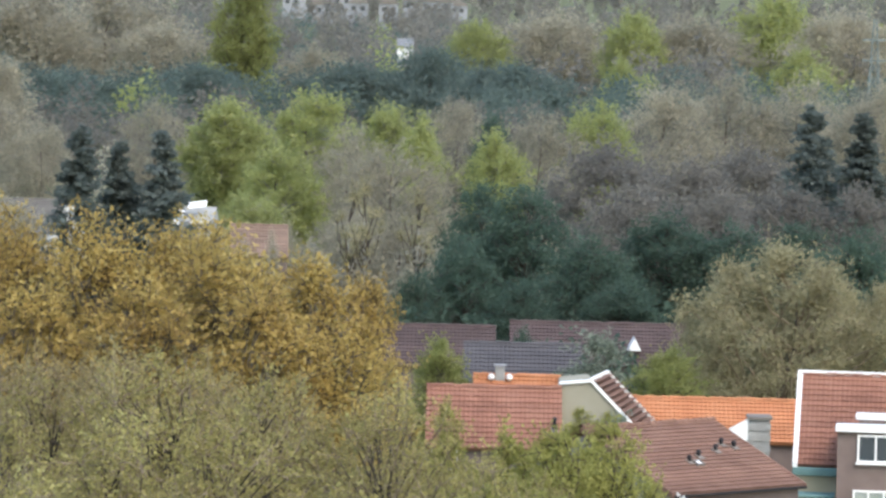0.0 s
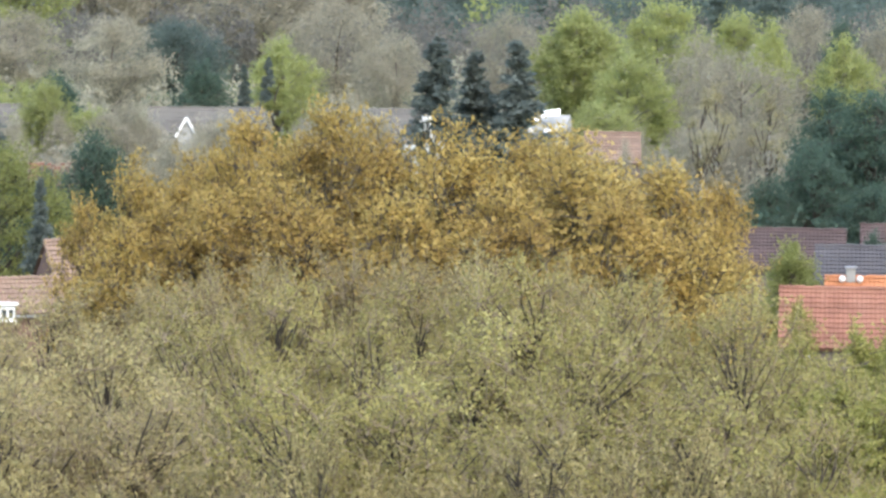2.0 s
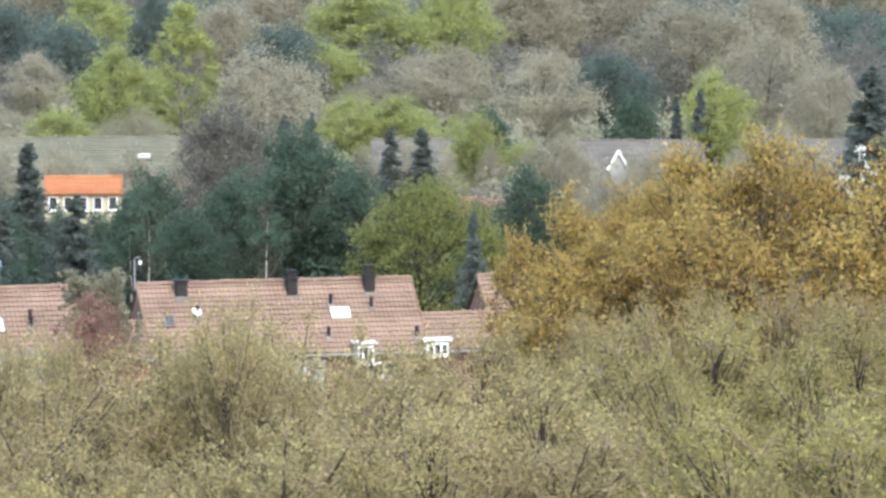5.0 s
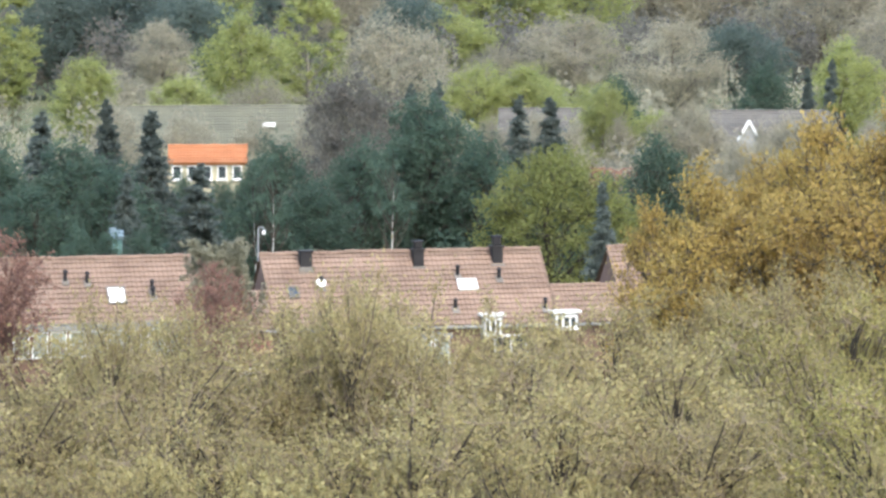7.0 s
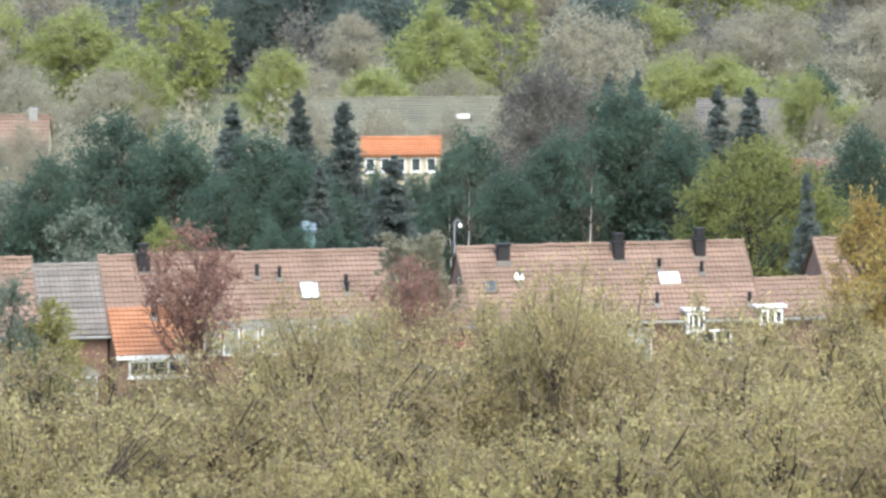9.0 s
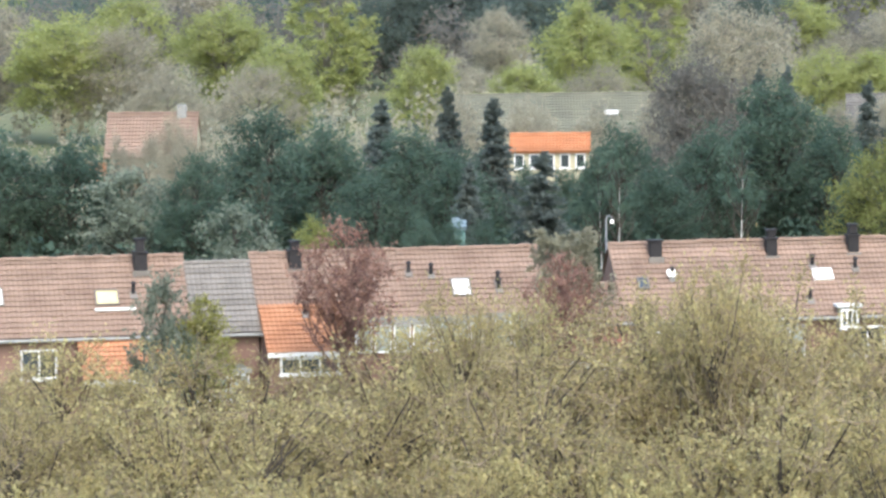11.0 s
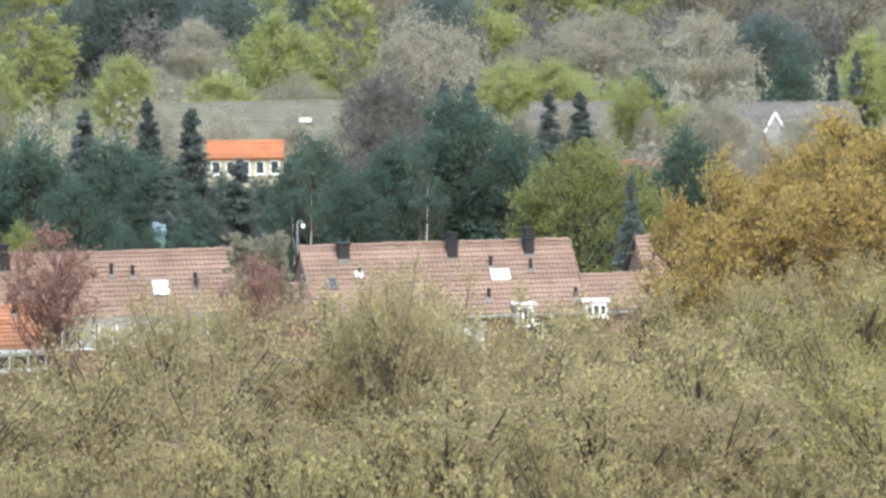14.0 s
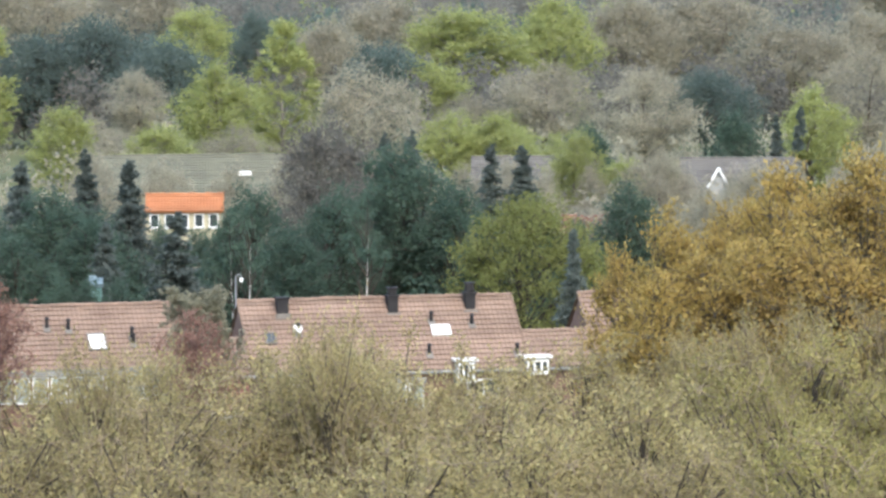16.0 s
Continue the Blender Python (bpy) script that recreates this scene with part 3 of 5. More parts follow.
def row_house(x0, x1, label, roof=None, ridge=RIDGE, fronts=True, seed=0):
    """One block of the terrace: walls, two tiled slopes, ridge tiles, gutter, windows."""
    roof = roof or M_TILE
    w = x1 - x0
    ho = thing("row_house", ROW @ Matrix.Translation((x0, 0, 0)), label, "house", "houses of the terrace")
    yr = -HD + (ridge - EAVE) / (RIDGE - EAVE) * HD
    part("wall", sideways([(-HD + 0.3, 0), (-HD + 0.3, EAVE - 0.1), (yr, ridge - 0.35), (HD * 0.9, EAVE - 0.2), (HD * 0.9, 0)], 0.05, w - 0.05), M_REDBRICK, ho)
    roof_plane(ho, 0, w, -HD, EAVE, yr, ridge, roof, seed)
    bm = bmesh.new()
    q = [bm.verts.new(c) for c in ((0, yr, ridge), (w, yr, ridge), (w, HD, EAVE), (0, HD, EAVE))]
    bm.faces.new(q)
    bmesh.ops.solidify(bm, geom=bm.faces, thickness=0.1)
    part("back_slope", bm, roof, ho)
    ridge_row(ho, 0, w, yr, ridge + 0.05, roof, seed)
    for x in (0.0, w):
        a, b = (x - 0.03, x + 0.03)
        pts = [(-HD, EAVE - 0.12), (-HD, EAVE + 0.12), (yr, ridge + 0.12), (yr, ridge - 0.12)]
        part("verge", sideways(pts, a, b), roof, ho, "tiled verge")
    gut = bmesh.new()
    bmesh.ops.create_cone(gut, cap_ends=True, segments=10, radius1=0.08, radius2=0.08, depth=w, matrix=Matrix.Translation((w / 2, -HD - 0.06, EAVE - 0.08)) @ Matrix.Rotation(radians(90), 4, "Y"))
    part("gutter", gut, M_GREYBOARD, ho, "grey gutter")
    if fronts:
        n = max(1, int(w / 4.4))
        for k in range(n):
            c = w * (k + 0.5) / n
            window(ho, c - 0.8, c + 0.8, -HD + 0.3, 3.6, 4.9)
            window(ho, c - 0.9, c + 0.9, -HD + 0.3, 0.9, 2.2)
    return ho


SL = (-HD, EAVE, 0.0, RIDGE)
CLAY = "brick row house with pink tile roof"
ha = row_house(0, 13.48, CLAY + " and a glare-white skylight", seed=1)
chimney(ha, 2.05, -0.62, 7.75, 8.72, 0.55, 0)
chimney(ha, 7.45, -0.55, 7.65, 8.7, 0.5, 0.38)
chimney(ha, 11.28, -0.5, 7.7, 8.75, 0.5, 0.48)
skylight(ha, on_slope(*SL, 1.2, 1.95), 0.38, 0.6, dark=True)
skylight(ha, on_slope(*SL, 9.55, 2.25), 0.78, 0.52, dome=True)
for x, u in ((2.6, 2.6), (9.2, 3.15), (11.15, 2.9), (8.7, 1.0), (13.0, 0.9)):
    vent_pipe(ha, on_slope(*SL, x, u), 0.4)
dish = bmesh.new()
bmesh.ops.create_cone(dish, cap_ends=True, segments=12, radius1=0.1, radius2=0.24, depth=0.16)
part("dish", dish, M_WHITE, ha, "small white dish", Matrix.Translation((2.55, -1.75, 7.35)) @ Matrix.Rotation(radians(55), 4, "X"))
hb = row_house(-16.4, -3.28, CLAY + " and a bright skylight", seed=2)
chimney(hb, 2.0, -0.55, 7.65, 8.7, 0.55, 0.42)
skylight(hb, on_slope(*SL, 9.3, 1.85), 0.75, 0.95)
for x, u in ((7.05, 3.35), (8.05, 3.2), (11.0, 2.2), (11.0, 2.6)):
    vent_pipe(hb, on_slope(*SL, x, u), 0.42)
hc = row_house(-33.0, -19.38, CLAY + " and a yellowed skylight", seed=3)
chimney(hc, 11.65, -0.6, 7.75, 8.8, 0.6, 0.6)
skylight(hc, on_slope(*SL, 10.0, 1.9), 0.9, 0.75, yellow=True)
boxed("flashing", (9.4, 11.2, -2.62, -2.5, 6.45, 6.58), M_WHITE, hc, "white strip under the skylight", 0.02)
skylight(hc, on_slope(*SL, 5.0, 2.0), 0.75, 0.95)
chimney(hc, 4.0, -0.5, 7.8, 8.9, 0.55, 0.6)
vent_pipe(hc, on_slope(*SL, 11.2, 2.5), 0.45)
hd = row_house(16.8, 30.2, CLAY + " behind copper trees", seed=4)
chimney(hd, 3.0, -0.5, 7.8, 8.95, 0.55, 0.6)
he = row_house(-49.6, -36.3, CLAY, seed=5)
chimney(he, 9.0, -0.5, 7.8, 8.95, 0.55, 0.6)
row_house(-3.28, 0, "low linking house with a weathered pink tile roof", ridge=6.95, fronts=False, seed=6)
row_house(13.48, 16.8, "low linking house with a weathered pink tile roof", ridge=6.95, fronts=False, seed=7)
row_house(-19.38, -16.4, "linking house with a weathered grey tile roof", M_SLATE, 8.25, False, seed=8)
row_house(-36.3, -33.0, "low linking house with a weathered pink tile roof", ridge=6.95, fronts=False, seed=9)


def lean_to(x0, x1, top, low, out, label, roof, back=HD - 0.28):
    """A low tiled extension against the front of the terrace."""
    t = thing("lean_to", ROW @ Matrix.Translation((x0, -back, 0)), label, "extension")
    w = x1 - x0
    roof_plane(t, 0, w, -out, low, -0.02, top, roof, int(x0 * 10) % 97)
    part("wall", sideways([(-out + 0.2, 0), (-out + 0.2, low), (-0.03, top - 0.25), (-0.03, 0)], 0.06, w - 0.06), M_REDBRICK, t)
    boxed("fascia", (0, w, -out - 0.05, -out - 0.01, low - 0.16, low + 0.04), M_WHITE, t, "white fascia board")
    window(t, w * 0.15, w * 0.85, -out + 0.2, low - 0.95, low - 0.2, 2)
    return t


lt = lean_to(-16.35, -12.6, 6.5, 4.62, 3.0, "faded orange tiled lean-to with a white fascia", M_TILE_FADED, 2.4)
vent_pipe(lt, on_slope(-3.0, 4.62, 0, 6.5, 2.0, 2.7), 0.4)
lean_to(-3.2, -0.3, 5.3, 3.9, 2.4, "red tiled lean-to against the terrace", M_TILE_RED)
lean_to(-24.5, -20.2, 5.3, 3.7, 2.6, "faded orange tiled lean-to beside the slate link", M_TILE_FADED)


def glass_extension(x0, x1, z, out, label, bays, back=HD - 0.28):
    """A flat-roofed extension with whitened glass under a pale roof edge."""
    t = thing("glass_extension", ROW @ Matrix.Translation((x0, -back, 0)), label, "extension")
    w = x1 - x0
    boxed("flat_roof", (0, w, -out, -0.02, z, z + 0.14), M_MOSS, t, "flat roof with moss", 0.02)
    boxed("roof_edge", (-0.05, w + 0.05, -out - 0.06, -out - 0.003, z - 0.05, z + 0.2), M_GREYBOARD, t, "pale roof edge")
    boxed("wall", (0.05, w - 0.05, -out + 0.12, -0.03, 0, z - 0.005), M_REDBRICK, t)
    for k in range(bays):
        c0, c1 = w * k / bays + 0.05, w * (k + 1) / bays - 0.05
        fr = bmesh.new()
        box(fr, c0, c0 + 0.07, -out + 0.02, -out + 0.1, z - 1.3, z - 0.06), box(fr, c1 - 0.07, c1, -out + 0.02, -out + 0.1, z - 1.3, z - 0.06)
        box(fr, c0 + 0.07, c1 - 0.07, -out + 0.02, -out + 0.1, z - 1.3, z - 1.22), box(fr, c0 + 0.07, c1 - 0.07, -out + 0.02, -out + 0.1, z - 0.14, z - 0.06)
        f = part("window", fr, M_WHITE, t, "white window frame")
        boxed("pane", (c0 + 0.07, c1 - 0.07, -out + 0.05, -out + 0.07, z - 1.22, z - 0.14), M_PALEGLASS, f, "whitened glass")
    return t


glass_extension(-12.4, -6.4, 5.75, 1.9, "flat-roofed extension with whitened glass", 7, 2.85)
glass_extension(-6.2, -3.5, 5.8, 1.8, "flat-roofed extension with whitened glass", 3, 2.85)
glass_extension(4.6, 8.0, 5.0, 1.6, "flat-roofed extension under mossy roof edge", 4)
glass_extension(-20.0, -17.2, 3.9, 2.6, "low flat-roofed extension with whitened glass", 3)


def dormer(x0, x1, z0, z1, label):
    t = thing("dormer", ROW @ Matrix.Translation((x0, -HD, 0)), label, "dormer")
    w = x1 - x0
    boxed("cheeks", (0, w, -0.12, 1.2, z0, z1), M_GREYBOARD, t, "grey boarded cheeks")
    boxed("flat_roof", (-0.12, w + 0.12, -0.3, 1.3, z1 + 0.003, z1 + 0.13), M_WHITE, t, "white roof edge", 0.02)
    window(t, 0.08, w - 0.08, -0.12, z0 + 0.12, z1 - 0.08, 2)
    return t


dormer(9.8, 10.75, 4.75, 5.8, "white dormer window breaking the eave")
dormer(13.2, 14.4, 5.05, 5.85, "white dormer window in the low roof")

post = thing("lamp_post", ROW @ Matrix.Translation((0.85, 4.4, 0)), "slim pale lamp post behind the terrace", "lamp post")
bm = bmesh.new()
bmesh.ops.create_cone(bm, cap_ends=True, segments=8, radius1=0.07, radius2=0.035, depth=9.4, matrix=Matrix.Translation((0, 0, 4.7)))
part("pole", bm, M_CONCRETE, post)
bm = bmesh.new()
for k in range(5):
    a0, a1 = math.pi * k / 5, math.pi * (k + 1) / 5
    p, q = Vector((0.14 - 0.14 * math.cos(a0), 0, 9.4 + 0.16 * math.sin(a0))), Vector((0.14 - 0.14 * math.cos(a1), 0, 9.4 + 0.16 * math.sin(a1)))
    bmesh.ops.create_cone(bm, cap_ends=True, segments=6, radius1=0.035, radius2=0.035, depth=(q - p).length * 1.1, matrix=Matrix.Translation((p + q) / 2) @ (q - p).to_track_quat("Z", "Y").to_matrix().to_4x4())
part("arm", bm, M_CONCRETE, post)
boxed("lamp_head", (0.2, 0.36, -0.07, 0.07, 9.2, 9.38), M_WHITE, post, "white lamp head", 0.02)


# ---- the cluster of houses beyond the foreground trees ----
def gable_house(at, w, hd, eave, ridge, roof, wall, label, seed=0, verge=None, ridge_mat=None, name="house"):
    """A house with its ridge along local x and one slope to the front (-y)."""
    t = thing(name, at, label, "house")
    part("wall", sideways([(-hd + 0.3, 0), (-hd + 0.3, eave), (0, ridge - 0.3), (hd - 0.3, eave), (hd - 0.3, 0)], 0.08, w - 0.08), wall, t)
    roof_plane(t, 0, w, -hd, eave, 0, ridge, roof, seed)
    bm = bmesh.new()
    bm.faces.new([bm.verts.new(c) for c in ((0, 0, ridge), (w, 0, ridge), (w, hd, eave), (0, hd, eave))])
    bmesh.ops.solidify(bm, geom=bm.faces, thickness=0.1)
    part("back_slope", bm, roof, t)
    ridge_row(t, 0, w, 0, ridge + 0.05, ridge_mat or roof, seed)
    if verge:
        for x in (0.0, w):
            part("verge", sideways([(-hd - 0.05, eave - 0.1), (-hd - 0.05, eave + 0.16), (0, ridge + 0.18), (0, ridge - 0.1)], x - 0.11, x + 0.11), verge, t, "white verge board")
    return t


def spot(x, y, turn=0.0):
    return Matrix.Translation((x, y, 0)) @ Matrix.Rotation(radians(turn), 4, "Z")


# red house at the edge of the copper tree, orange roof and chimney behind it
e1 = gable_house(spot(-0.6, 243.0), 6.35, 3.0, 4.35, 6.95, M_TILE_RED, M_BRICK, "house with a red clay tile roof beside the copper tree", 11)
window(e1, 0.3, 1.5, -2.7, 3.4, 4.4, 1)
vent_pipe(e1, on_slope(-3.0, 4.35, 0, 6.95, 6.0, 1.3), 0.45)
e2 = gable_house(spot(1.6, 247.5), 4.2, 2.4, 5.1, 7.12, M_TILE_ORANGE, M_BRICK, "small house with an orange tile ridge and a chimney", 12)
st = boxed("chimney", (1.05, 1.5, -0.3, 0.3, 6.4, 7.6), M_GREYBOARD, e2, "grey rendered chimney", 0.02)
boxed("cap", (0.98, 1.57, -0.37, 0.37, 7.602, 7.68), M_CONCRETE, st)
for x in (0.86, 1.72):
    pot = bmesh.new()
    bmesh.ops.create_uvsphere(pot, u_segments=10, v_segments=6, radius=0.17, matrix=Matrix.Translation((x, -0.4, 7.1)))
    part("dish", pot, M_WHITE, st, "white dish beside the chimney")

# plastered half gable whose one tiled slope falls away to the side
f1 = thing("gable_house", spot(5.68, 243.2, 0), "house with a beige plastered gable and white verges", "house")
part("wall", prism([(0, 0), (0, 7.15), (1.4, 7.3), (4.1, 4.6), (4.1, 0)], 0, 4.6), M_PLASTER, f1)
part("coping", prism([(-0.06, 7.16), (-0.06, 7.25), (1.5, 7.4), (1.5, 7.31)], -0.12, 0.5), M_WHITE, f1, "white painted coping")
sl = bmesh.new()
quad = [Vector(c) for c in ((1.4, -0.05, 7.34), (2.35, 4.7, 7.34), (5.0, 4.7, 4.65), (4.1, -0.05, 4.6))]
sl.faces.new([sl.verts.new(c) for c in quad])
bmesh.ops.solidify(sl, geom=sl.faces, thickness=-0.12)
part("side_slope", sl, M_TILE_BROWN, f1, "brown tiled side slope")
for a, b in ((quad[0], quad[3]), (quad[1], quad[2]), (quad[0], quad[1])):
    d = (b - a)
    m = Matrix.Translation((a + b) / 2 + Vector((0, 0, 0.08))) @ d.to_track_quat("X", "Z").to_matrix().to_4x4()
    bm = bmesh.new()
    box(bm, -d.length / 2, d.length / 2, -0.06, 0.06, -0.07, 0.07)
    part("verge", bm, M_WHITE, f1, "white verge board", m)
for k in range(12):
    u = (k + 0.5) / 12
    a, b = quad[0].lerp(quad[3], u), quad[1].lerp(quad[2], u)
    d = b - a
    bm = bmesh.new()
    box(bm, -d.length / 2 + 0.1, d.length / 2 - 0.1, -0.17, 0.17, 0.0, 0.022)
    part("tile_course", bm, M_TILE_BROWN, f1, "", Matrix.Translation((a + b) / 2 + Vector((0.07, 0, 0.09))) @ d.to_track_quat("X", "Z").to_matrix().to_4x4())

# broad brown roof in front, turned to show one gable and the long slope
GS = (-5.7, 4.71, 0.0, 7.0)
# Dark brick for this wall puts the eave's shade into its colour.
g1 = gable_house(spot(6.15, 223.1, 42.0), 8.0, 5.7, 4.71, 7.0, M_TILE_BROWN, M_BRICK, "house with a broad brown tile roof", 13)
part("gable_plaster", sideways([(-5.2, 0), (-5.2, 4.6), (0, 6.6), (5.2, 4.6), (5.2, 0)], 0.02, 0.076), M_PLASTER, g1, "beige plastered gable")
for x in (0.0, 8.0):
    part("verge", sideways([(-5.75, 4.55), (-5.75, 4.78), (0, 7.07), (0, 6.84)], x - 0.06, x + 0.06), M_TILE_BROWN, g1, "brown verge tiles")
boxed("gutter", (0, 8.0, -5.86, -5.72, 4.56, 4.68), M_LEAD, g1, "dark gutter", 0.02)
for x, u in ((3.3, 2.6), (5.6, 3.4), (6.4, 3.9), (6.9, 3.6), (4.2, 3.0)):
    vent_pipe(g1, on_slope(*GS, x, u), 0.16)
skylight(g1, on_slope(*GS, 3.6, 2.2), 0.3, 0.3)
window(g1, 1.0, 2.6, -5.4, 2.6, 3.9, 1)
window(g1, 4.4, 6.4, -5.4, 2.4, 3.9, 2)

# orange roof in the gap
gable_house(spot(9.2, 251.8), 9.4, 3.0, 4.1, 5.85, M_TILE_ORANGE, M_BRICK, "low house with a bright orange tile roof", 14)

# grey boarded block with a white triangle
k1 = thing("roof_dormer", spot(13.4, 238.2), "grey boarded roof block with a white triangular cheek", "dormer")
part("white_cheek", prism([(-0.85, 5.25), (0.85, 4.55), (0.85, 6.25)], 0, 0.12), M_WHITE, k1, "white painted triangle")
boxed("block", (0.87, 1.85, 0.0, 1.4, 0, 6.2), M_GREYBOARD, k1, "grey boarding", 0.02)
for z in (4.7, 5.2, 5.7):
    boxed("board", (0.85, 1.88, -0.06, -0.004, z, z + 0.3), M_GREYBOARD, k1)
boxed("roof_edge", (0.8, 1.95, -0.15, 1.5, 6.203, 6.33), M_SLATE, k1, "", 0.02)

# house with white verges, tiled front slope and a brown brick front dormer
h1 = gable_house(spot(16.6, 238.6, -6.0), 11.0, 3.9, 4.5, 8.3, M_TILE_RED, M_CREAM, "house with a red tile roof edged in white", 15, M_WHITE)
boxed("ridge_board", (-0.1, 11.1, -0.1, 0.12, 8.32, 8.5), M_WHITE, h1, "white ridge board")
boxed("gutter", (-0.1, 2.0, -4.15, -3.97, 4.05, 4.42), M_TEAL, h1, "teal gutter board", 0.03)
boxed("awning", (-0.9, 1.85, -5.2, -3.75, 3.15, 3.3), M_TEAL, h1, "pale teal awning edge", 0.03)
for x in (0.1, 0.9, 1.6):
    boxed("post", (x, x + 0.12, -5.0, -4.88, 0, 3.14), M_GREYBOARD, h1)
br = boxed("brick_front", (1.95, 9.0, -6.2, -3.0, 0, 6.3), M_BRICK, h1, "brown brick front")
boxed("flat_roof", (1.85, 9.2, -6.45, -4.7, 6.303, 6.56), M_WHITE, br, "white flat roof edge", 0.03)
boxed("upper_edge", (2.7, 9.2, -4.6, -3.7, 6.72, 6.98), M_WHITE, br, "white upper roof edge", 0.03)
boxed("upper_wall", (2.85, 9.0, -4.55, -3.1, 6.2, 6.715), M_BRICK, br)
window(h1, 2.85, 4.5, -6.2, 4.95, 6.2, 1)
# Lower panes use pale glass, so their bright reflection is in the colour.
window(h1, 2.7, 4.8, -6.2, 2.45, 3.7, 2, pane=M_PALEGLASS)

# garden wall, white parasol frame and blossom shrubs
gw = thing("garden_wall", spot(12.4, 215.5, 3.0), "white painted garden wall", "wall")
for k in range(4):
    boxed("panel", (k * 1.9, k * 1.9 + 1.86, 0, 0.2, 0, 3.3 + 0.1 * k), M_WHITE, gw, "", 0.04)
    boxed("coping", (k * 1.9 - 0.03, k * 1.9 + 1.89, -0.05, 0.25, 3.303 + 0.1 * k, 3.41 + 0.1 * k), M_CONCRETE, gw, "", 0.02)

# ---- houses further back ----
gable_house(spot(-4.5, 291.0), 7.6, 3.4, 4.1, 6.15, M_TILE_DARK, M_BRICK, "house with a dark red tile roof behind the trees", 21)
gable_house(spot(1.2, 271.0), 6.2, 3.2, 4.6, 6.8, M_TILE_COAL, M_BRICK, "house with a dark grey tile roof", 22)
z1 = gable_house(spot(4.0, 301.0), 10.5, 3.4, 3.6, 5.75, M_TILE_DARK, M_BRICK, "long house with a dark red-brown roof", 23)
part("white_gable", prism([(6.8, 4.5), (7.2, 5.25), (7.6, 4.5)], -3.3, -1.5), M_WHITE, z1, "small white gable")
for x in (2.2, 3.1):
    boxed("chimney_pot", (x, x + 0.22, -3.0, -2.78, 3.9, 4.7), M_WHITE, z1, "white pipe", 0.02)

# Drawn narrow and tall so its top fits the camera's view.
gable_house(spot(-7.9, 790.0), 2.6, 1.8, 11.7, 12.9, M_CONCRETE, M_WHITE, "narrow white gabled block as tall as the far woods", 35)
o1 = gable_house(spot(-79.6, 336.0, 12), 5.3, 2.0, 6.6, 7.6, M_TILE_ORANGE, M_CREAM, "house with a bright orange roof among conifers", 24)
for k in range(5):
    window(o1, 0.3 + k * 1.0, 0.95 + k * 1.0, -1.7, 5.5, 6.45, 0)
o2 = gable_house(spot(-105.0, 329.0, 12), 6.0, 3.0, 6.6, 9.3, M_TILE, M_CREAM, "house with a faded pink tile roof among trees", 25)
boxed("chimney", (4.6, 5.2, -0.4, 0.2, 8.6, 9.9), M_GREYBOARD, o2, "", 0.02)
window(o2, 0.8, 2.0, -2.7, 4.9, 6.1, 1)
gable_house(spot(-104.5, 322.0, 12), 4.0, 2.4, 5.0, 6.4, M_TILE_ORANGE, M_CREAM, "small orange-roofed extension among trees", 26)
m1 = gable_house(spot(-93.0, 374.0, 14), 16.0, 4.2, 5.5, 8.2, M_MOSS, M_CREAM, "long house with a mossy grey roof", 27)
boxed("skylight", (11.2, 12.2, -2.6, -2.3, 6.8, 7.15), M_GLAREPANE, m1, "bright roof window", 0.03)
gable_house(spot(-64.5, 379.0, 8), 9.0, 4.0, 5.4, 8.0, M_OLDTILE, M_CREAM, "grey-roofed house behind bare trees", 28)
gh = gable_house(spot(-49.5, 386.0, 6), 9.0, 4.2, 5.0, 7.6, M_OLDTILE, M_CREAM, "house with a grey roof and a white-edged gable", 29)
part("front_gable", prism([(2.3, 4.3), (2.3, 5.7), (3.05, 7.05), (3.8, 5.7), (3.8, 4.3)], -4.6, -1.0), M_GREYBOARD, gh, "grey boarded front gable")
for s in (-1, 1):
    d = Vector((s * 0.85, 0, -1.5))
    a = Vector((3.05, -4.66, 7.16))
    bm = bmesh.new()
    box(bm, 0, d.length, -0.1, 0.1, -0.12, 0.12)
    part("verge", bm, M_WHITE, gh, "white verge board", Matrix.Translation(a) @ d.to_track_quat("X", "Y").to_matrix().to_4x4())
gable_house(spot(-36.0, 388.0, 4), 9.0, 4.0, 5.2, 7.6, M_OLDTILE, M_CREAM, "grey-roofed house among bare trees", 30)
gable_house(spot(-53.5, 352.0, 4), 5.0, 2.4, 3.8, 5.3, M_TILE_RED, M_REDBRICK, "small brick house with a red roof", 31)
gable_house(spot(-14.3, 345.0, 3), 3.9, 3.0, 6.6, 8.5, M_TILE, M_BRICK, "house with a faded red tile roof between trees", 32)
# Raised and narrowed to fit a pale blue patch in the camera's view.
sh = gable_house(spot(-67.4, 271.0, 14), 0.75, 0.6, 6.6, 6.95, M_BLUEROOF, M_TEAL, "narrow building with a pale blue sheet roof", 34, name="shed")
w1 = thing("glasshouse", spot(-18.6, 362.0, -10), "glasshouse among conifers with a glint put into white panes", "glasshouse")
# Wall and roof are raised to fit the camera's view.
boxed("wall", (0.1, 2.5, -0.9, 1.2, 0, 7.8), M_GREYBOARD, w1)
part("roof", sideways([(-1.0, 7.8), (0.6, 8.8), (1.3, 7.8)], 0.05, 2.55), M_GREYBOARD, w1, "grey roof")
